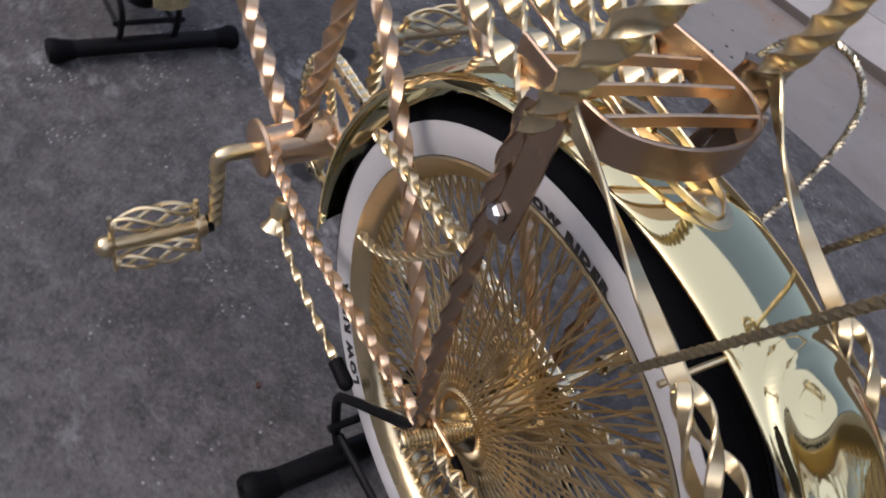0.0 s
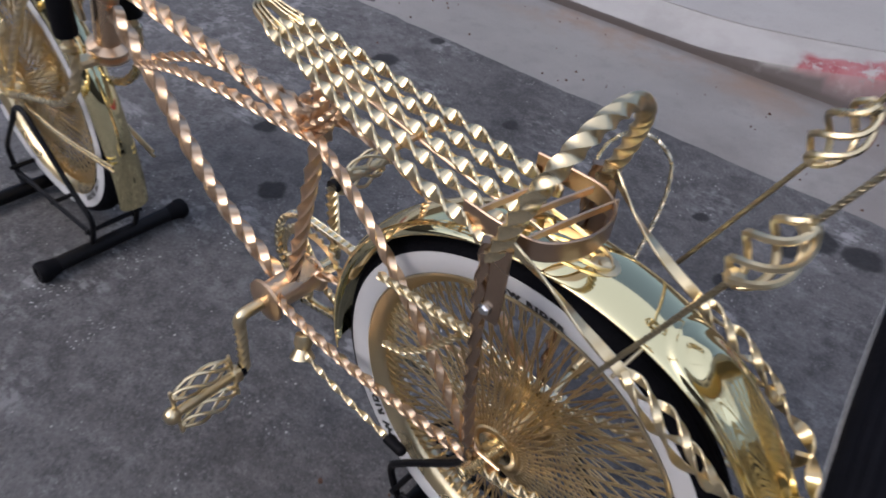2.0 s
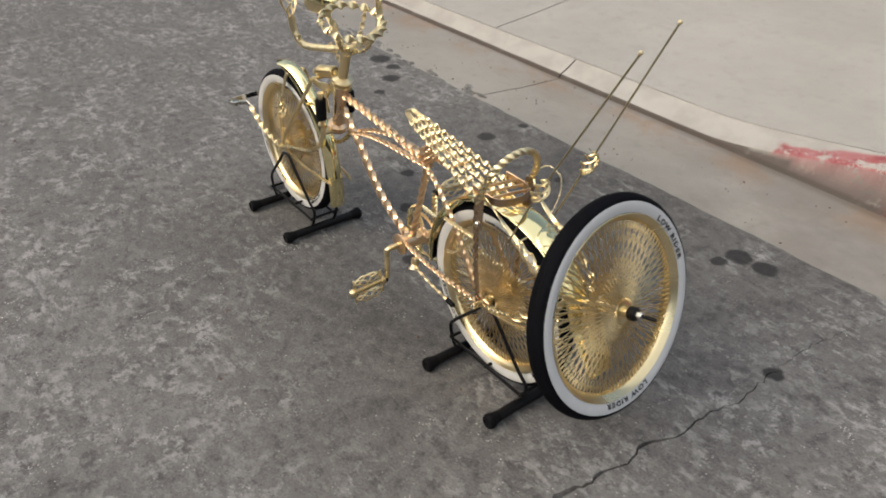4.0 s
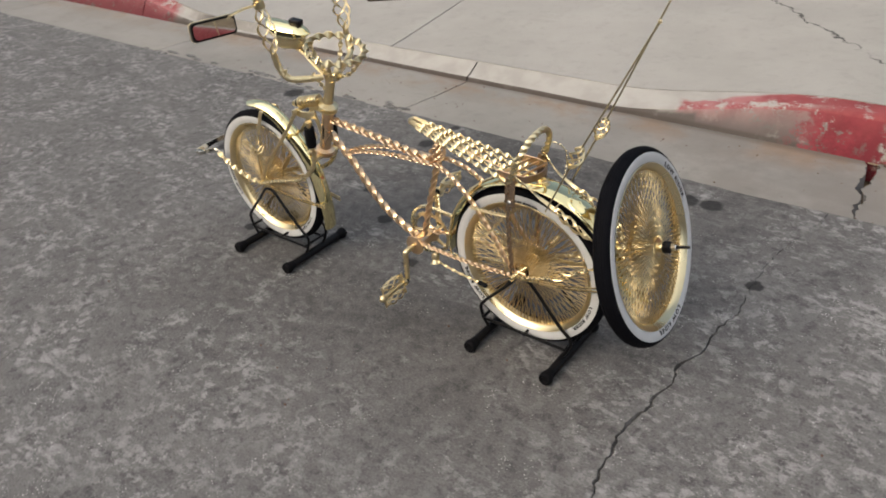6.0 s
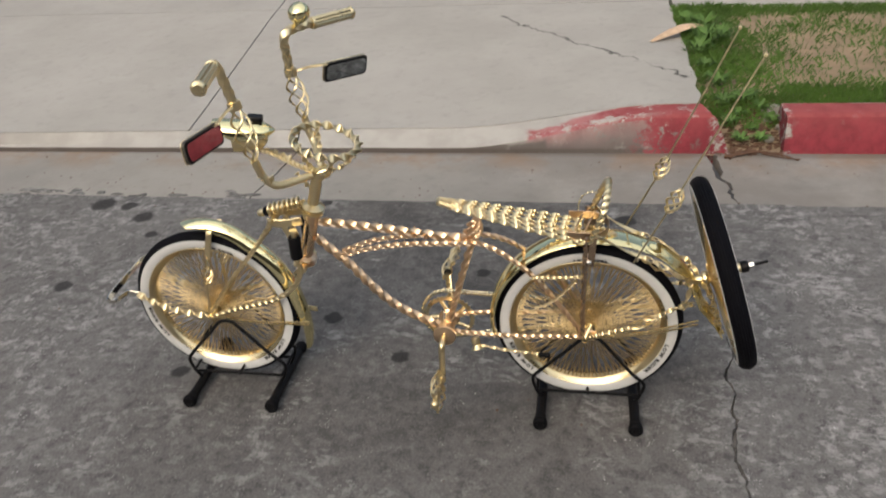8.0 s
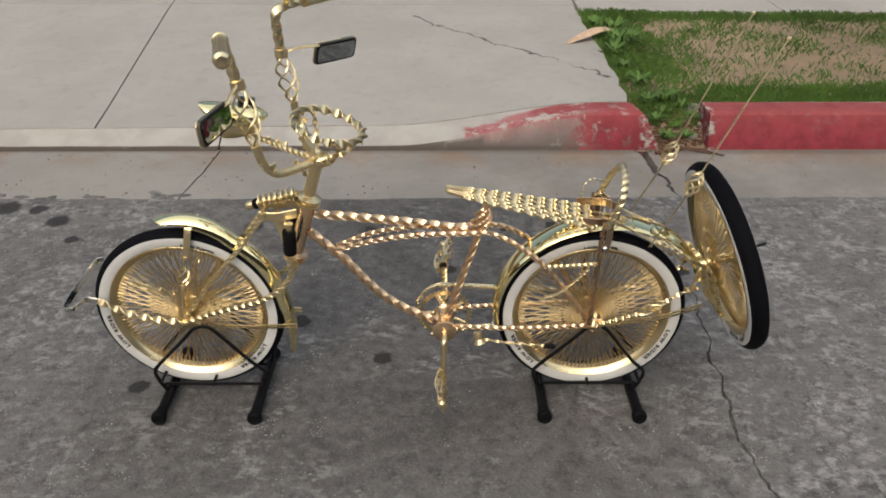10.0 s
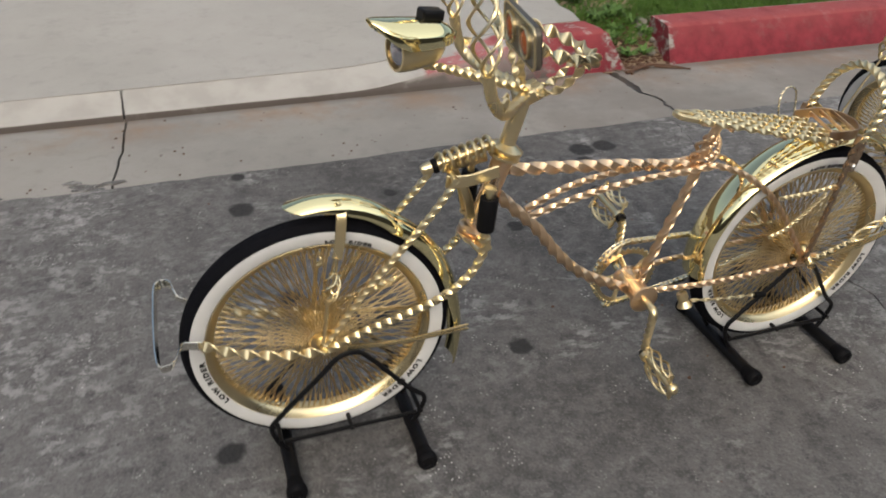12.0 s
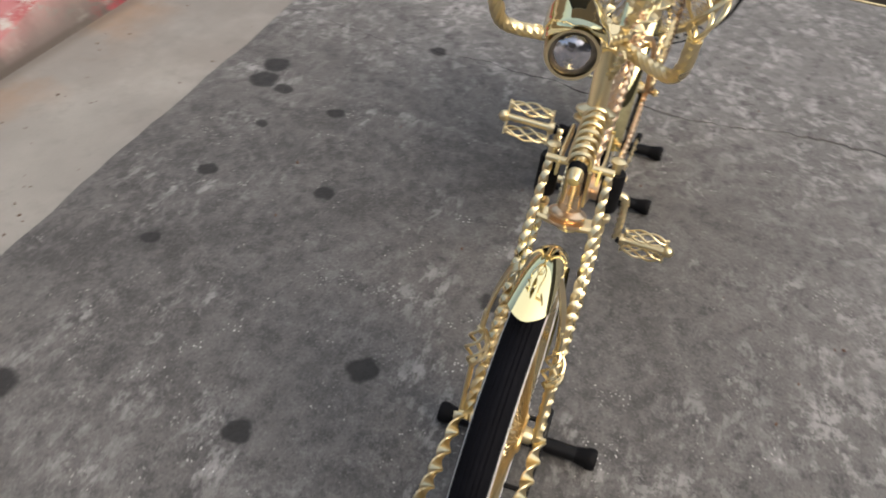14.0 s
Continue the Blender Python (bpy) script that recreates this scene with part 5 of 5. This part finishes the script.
for s in (-1, 1):
    g = Geo()
    ribbon(g, [(-1.044, s * 0.024, 0.557), (-1.047, s * 0.034, 0.548), (-1.053, s * 0.046, 0.51), (-1.061, s * 0.052, 0.475)], 0.004, 0.018, 0, 0.003, 0.0, (1, 0, 0))
    tube(g, [(-1.061, s * 0.052, 0.478), (-1.068, s * 0.054, 0.445)], 0.004, 8)
    cage(g, (-1.067, s * 0.054, 0.448), (-1.082, s * 0.056, 0.385), 0.013, 4, 0.7, 0.0024)
    tube(g, [(-1.082, s * 0.056, 0.388), (-1.094, s * 0.058, 0.29)], 0.004, 8)
    part("front_fender_brace", g, GOLD, bike, "gold fender brace with a small basket")
    for k in (0, 1):
        brace("front_fender_rod", [(-1.088, s * 0.058, 0.272 + 0.006 * k), (-0.95, s * 0.052, 0.253 + 0.005 * k), (-0.8, s * 0.036, 0.243 + 0.01 * k)], 0.0028)
    # rear: twisted strut and two rods from the axle to the fender
    g = Geo()
    ribbon(g, [(0.004, s * 0.064, 0.284), (0.06, s * 0.064, 0.302), (0.115, s * 0.064, 0.323)], 0.012, 0.004, 0.035)
    cage(g, (0.11, s * 0.064, 0.32), (0.18, s * 0.062, 0.36), 0.009, 4, 0.6, 0.0026)
    ribbon(g, [(0.178, s * 0.062, 0.36), (0.225, s * 0.056, 0.388), (0.262, s * 0.045, 0.392)], 0.013, 0.004, 0.06)
    part("rear_fender_strut", g, GOLD, bike, "twisted gold fender strut")
    for k in (0, 1):
        brace("rear_fender_rod", [(0.012, s * 0.062, 0.276 + 0.007 * k), (0.16, s * 0.058, 0.299 + 0.009 * k), (0.285, s * 0.04, 0.326 + 0.012 * k)], 0.0028)

# ---- seat ----
COLUMNS = 5
g = Geo()
hoop = [(-0.06, -0.052, 0.594), (-0.02, -0.053, 0.592), (0.016, -0.047, 0.59), (0.037, -0.022, 0.59), (0.043, 0.01, 0.59), (0.035, 0.038, 0.59), (0.012, 0.055, 0.591), (-0.02, 0.057, 0.592), (-0.06, 0.053, 0.594)]
line = curve_through(hoop, 0.006)
sweep(g, line, box_section(0.003, 0.022, 0.3))
seat = part("seat", g, ROSE_DARK_REFLECTION, bike, "seat of twisted gold strips with a strip hoop at the back")


def seat_place(u, t):
    """A place on the seat: u from -1 to 1 across, t from 0 at the tip to 1 at the back."""
    half = 0.017 + 0.034 * min(1.0, t * 1.2) ** 0.8
    return (-0.385 + 0.36 * t, u * half - 0.003, 0.652 - 0.074 * t)


for c in range(COLUMNS):
    u = -1 + 2 * c / (COLUMNS - 1)
    g = Geo()
    line = curve_through([seat_place(u, t) for t in (0.07, 0.3, 0.55, 0.8, 1.0)], 0.0025)
    turns = 5.5
    sweep(g, line, box_section(0.0142, 0.0044, 0.42), turns, lambda t: 0.85 + 0.25 * t, (0, 0, 1), 0.6 + 0.35 * abs(c - 2))
    part("seat_strip", g, GOLD, seat)
for k in range(3):
    g = Geo()
    w = 0.4 + 0.3 * k
    pts = [seat_place(-w, 0.13 - 0.02 * k), seat_place(-w * 0.9, 0.05), (-0.39 - 0.002 * k, -0.012 * w, 0.653), (-0.39 - 0.002 * k, 0.012 * w, 0.653), seat_place(w * 0.9, 0.05), seat_place(w, 0.13 - 0.02 * k)]
    ribbon(g, pts, 0.0025, 0.009, 0)
    part("tip_loop", g, GOLD, seat)
for x in (-0.035, -0.008, 0.018):
    part("seat_wire", ribbon(Geo(), [(x - 0.012, -0.05, 0.597), (x, 0.0, 0.598), (x + 0.012, 0.05, 0.597)], 0.0025, 0.008, 0), ROSE, seat)
for s in (-1, 1):
    part("fender_strap", ribbon(Geo(), [(-0.02, s * 0.014, 0.585), (0.02, s * 0.015, 0.578), (0.05, s * 0.011, 0.574), (0.062, s * 0.002, 0.571)], 0.002, 0.005, 0), GOLD, seat)
part("screw", disc(Geo(), (0.055, 0.002, 0.567), (0.18, 0, 1), [(0.014, 0.0), (0.013, 0.003), (0.0075, 0.0035), (0.0065, 0.0065), (0.0, 0.0075)], 18), GOLD, seat)
g = Geo()
ribbon(g, [(-0.33, 0, 0.625), (-0.26, 0, 0.612), (-0.18, 0, 0.598), (-0.08, 0, 0.58), (-0.02, 0, 0.572)], 0.008, 0.004, 0)
for t in (0.28, 0.62, 0.96):
    tube(g, [(p[0], p[1], p[2] - 0.008) for p in (seat_place(-1.05, t), seat_place(0, t), seat_place(1.05, t))], 0.0035, 8)
part("seat_pan", g, ROSE, seat, "rose-gold strip under the seat")

# ---- sissy bar ----
g = Geo()
arch = [(-0.006, -0.08, 0.59), (0.01, -0.083, 0.63), (0.025, -0.074, 0.672), (0.034, -0.04, 0.703), (0.037, 0.0, 0.713), (0.036, 0.035, 0.704), (0.026, 0.066, 0.672), (0.012, 0.077, 0.63), (-0.004, 0.078, 0.59)]
line = curve_through(arch, 0.003)
sweep(g, line, star_section(0.009, 0.69), length_of(line) / 0.07, None, (1, 0, 0))
sissy = part("sissy_bar", g, GOLD, bike, "low arch of twisted gold bar behind the seat")
for s in (-1, 1):
    g = Geo()
    ribbon(g, [(0.004, s * 0.08, 0.606), (0.003, s * 0.0805, 0.56), (0.0, s * 0.08, 0.522)], 0.005, 0.0175, 0)
    plate_ob = part("strut_plate", g, ROSE_DARK_REFLECTION, sissy, "flat plate with a steel bolt")
    g = Geo()
    disc(g, (-0.003, s * 0.0835, 0.536), (0, s, 0), [(0.0, 0.005), (0.004, 0.0048), (0.0062, 0.003), (0.0066, 0.0)], 6)
    part("bolt", g, STEEL, plate_ob, "bright steel bolt", 20)
    g = Geo()
    twisted(g, [(-0.011, s * 0.08, 0.605), (-0.014, s * 0.079, 0.54), (-0.013, s * 0.078, 0.5), (-0.014, s * 0.074, 0.4), (-0.012, s * 0.064, 0.285)], 0.0068, 0.11)
    part("strut", g, ROSE_DARK_REFLECTION, sissy, "twisted strut down to the axle")
    g = Geo()
    twisted(g, [(-0.146, s * 0.068, 0.47), (-0.09, s * 0.07, 0.474), (-0.05, s * 0.071, 0.478), (-0.012, s * 0.074, 0.486)], 0.0052, 0.06, 0.003)
    part("cross_strip", g, GOLD, sissy, "pale twisted strip from the strut to the stay")
    g = Geo()
    twisted(g, [(-0.14, s * 0.066, 0.372), (-0.11, s * 0.069, 0.386), (-0.075, s * 0.07, 0.418), (-0.034, s * 0.074, 0.472)], 0.0042, 0.05, 0.003)
    part("cross_strip", g, GOLD, sissy, "thin pale twisted strip from the strut to the stay")
    # springs beside the hub
    g = Geo()
    a, b = (Vector((-0.006, -0.084, 0.283)), Vector((0.01, -0.031, 0.294))) if s < 0 else (Vector((0.0, 0.118, 0.284)), Vector((0.002, 0.168, 0.287)))
    x = (b - a).normalized().cross(Vector((0, 0, 1))).normalized()
    y = (b - a).normalized().cross(x)
    sweep(g, [a + (b - a) * t + (x * math.cos(2 * math.pi * 19 * t) + y * math.sin(2 * math.pi * 19 * t)) * (0.0082 - 0.0018 * t) for t in np.linspace(0, 1, 320)], ring_section(0.0013, 6))
    tube(g, [a, b], 0.005, 10)
    if s > 0:
        tube(g, [(0.0, 0.06, 0.283), a], 0.0042, 8)
    part("hub_spring", g, GOLD, sissy, "small gold spring beside the hub")

# ---- spare wheel carrier ----
carrier = part("spare_carrier", disc(Geo(), (0.287, 0.008, 0.438), (0.95, 0.03, 0.29), [(0, -0.03), (0.011, -0.03), (0.012, 0.0), (0.02, 0.004), (0.02, 0.012), (0.0, 0.03)], 20), GOLD, bike, "gold carrier of flat twisted bars holding the spare wheel")
for s in (-1, 1):
    g = Geo()
    wide, low = (0.072, 0.0) if s < 0 else (0.06, 0.012)
    ribbon(g, [(0.008, s * 0.077, 0.61 - low * 0.4), (0.045, s * (0.037 + wide / 2), 0.59 - low), (0.085, s * (wide + 0.001), 0.568 - low), (0.128, s * wide, 0.547 - low)], 0.0028, 0.0105, 0.3, 0.003, 0.15)
    part("upper_strap", g, GOLD, carrier)
    g = Geo()
    ribbon(g, [(0.205, s * (wide - 0.001), 0.502 - low), (0.228, s * (wide - 0.005), 0.488 - low), (0.255, s * 0.048, 0.466), (0.28, s * 0.016, 0.442)], 0.013, 0.003, 0.075)
    part("upper_bar", g, GOLD, carrier)
    for k in (0, 1, 2):
        g = Geo()
        wind = []
        for t in np.linspace(0, 1, 40):
            swell, an = 0.003 + 0.0085 * math.sin(math.pi * t) ** 0.8, 2 * math.pi * (0.9 * t + k / 3)
            wind.append((0.124 + 0.092 * t, s * wide + swell * math.cos(an), 0.549 - low - 0.052 * t + swell * math.sin(an)))
        sweep(g, wind, box_section(0.0075, 0.0025, 0.3), 1.5)
        part("wound_strip", g, GOLD, carrier)
    g = Geo()
    ribbon(g, [(0.255, s * 0.04, 0.46), (0.25, s * 0.05, 0.43), (0.24, s * 0.055, 0.385)], 0.014, 0.004, 0.07)
    part("lower_bar", g, GOLD, carrier)
    g = Geo()
    ribbon(g, [(0.285, s * 0.012, 0.44), (0.31, s * 0.02, 0.4), (0.33, s * 0.026, 0.345), (0.35, s * 0.03, 0.29)], 0.014, 0.004, 0.06)
    part("drop_bar", g, GOLD, carrier)
for k in (0, 1):
    g = Geo()
    tube(g, [(0.115 + 0.02 * k, -0.07, 0.535), (0.12 + 0.02 * k, -0.035, 0.545), (0.125 + 0.02 * k, -0.008, 0.548)] if k == 0 else [(0.12, 0.07, 0.535), (0.125, 0.035, 0.548), (0.12, 0.01, 0.553)], 0.0018, 8)
    part("fender_clip", g, GOLD, carrier)

# ---- aerials ----
for cage_c, tip, foot in (((0.185, -0.078, 0.712), (0.344, -0.03, 1.044), (0.105, -0.082, 0.54)), ((0.167, 0.084, 0.716), (0.311, 0.112, 1.06), (0.088, 0.08, 0.545))):
    c, t, f = (np.array(v) for v in (cage_c, tip, foot))
    d = (t - c) / np.linalg.norm(t - c)
    g = Geo()
    sweep(g, curve_through([f, c - d * 0.028], 0.0025), star_section(0.0025, 0.8), 9)
    aerial = part("aerial", g, AERIAL, bike, "thin gold aerial with a basket at its foot")
    g = Geo()
    cage(g, c - d * 0.03, c + d * 0.032, 0.0145, 4, 0.7, 0.0027)
    part("basket", g, GOLD, aerial)
    g = Geo()
    sweep(g, curve_through([c + d * 0.03, t], 0.0025), star_section(0.0024, 0.8), 20)
    part("rod", g, AERIAL, aerial, "thin pale twisted rod")
    part("tip", ball(Geo(), tip, 0.0045), GOLD, aerial)

# thin light arcs of cord beside the seat
for s, pts in ((1, [(-0.036, 0.118, 0.56), (-0.034, 0.13, 0.588), (-0.02, 0.14, 0.607), (0.0, 0.146, 0.612), (0.02, 0.15, 0.602), (0.031, 0.152, 0.58), (0.034, 0.14, 0.53), (0.03, 0.09, 0.44)]),):
    g = Geo()
    twisted(g, pts, 0.0026, 0.015, 0.003)
    part("curled_bar", g, PALE_GOLD, bike, "thin pale twisted bar bent into a hook")


# ---- display stands ----
def stand(x, y, half, name="display_stand"):
    ob = part(name, tube(Geo(), [(0, -0.05, 0.058), (0, 0.05, 0.058)], 0.0046, 8, 0.03), BLACK)
    for s in (-1, 1):
        part("floor_tube", tube(Geo(), [(s * half, -0.145, 0.021), (s * half, 0.145, 0.021)], 0.0145, 14, 0.03), BLACK, ob)
    for s in (-1, 1):
        for e in (-1, 1):
            g = Geo()
            disc(g, (s * half, e * 0.143, 0.0205), (0, e, 0), [(0.0, 0.006), (0.009, 0.006), (0.011, 0.009), (0.0175, 0.009), (0.0205, 0.004), (0.0205, -0.006), (0.0175, -0.013), (0.0148, -0.03)], 20)
            part("foot_cap", g, BUMPER, ob, "black plastic end cap")
    for e in (-1, 1):
        g = Geo()
        yy = e * 0.044
        h = half
        tube(g, [(-h, yy, 0.034), (-h - 0.016, yy, 0.06), (-h - 0.026, yy, 0.1), (-h - 0.006, yy * 1.05, 0.132), (-0.06, yy * 1.15, 0.215), (-0.02, yy * 1.2, 0.258), (0.016, yy * 1.2, 0.262), (0.045, yy * 1.2, 0.235), (h - 0.015, yy * 1.05, 0.14), (h + 0.022, yy, 0.1), (h + 0.014, yy, 0.06), (h, yy, 0.034)], 0.0052, 8, 0.006)
        part("wheel_hoop", g, BLACK, ob, "bent black rod hoop")
        g = Geo()
        tube(g, [(-h - 0.006, yy, 0.058), (h + 0.006, yy, 0.058)], 0.0048, 8, 0.03)
        part("side_rod", g, BLACK, ob)
    for s in (-1, 1):
        g = Geo()
        tube(g, [(s * (h + 0.012), -0.056, 0.07), (s * (h + 0.012), 0.056, 0.07)], 0.0048, 8, 0.02)
        part("cross_rod", g, BLACK, ob)
    ob.matrix_world = pose(x, y, FALL * y, -1.375, 0, 0)
    return tagged(ob, "black tubular display stand under the bicycle's wheel", "bike stand", "stands under the wheels")


front_stand = stand(-1.05, -0.036, 0.131)
copy_thing(front_stand, pose(0.01, -0.03, FALL * -0.03, -1.375))
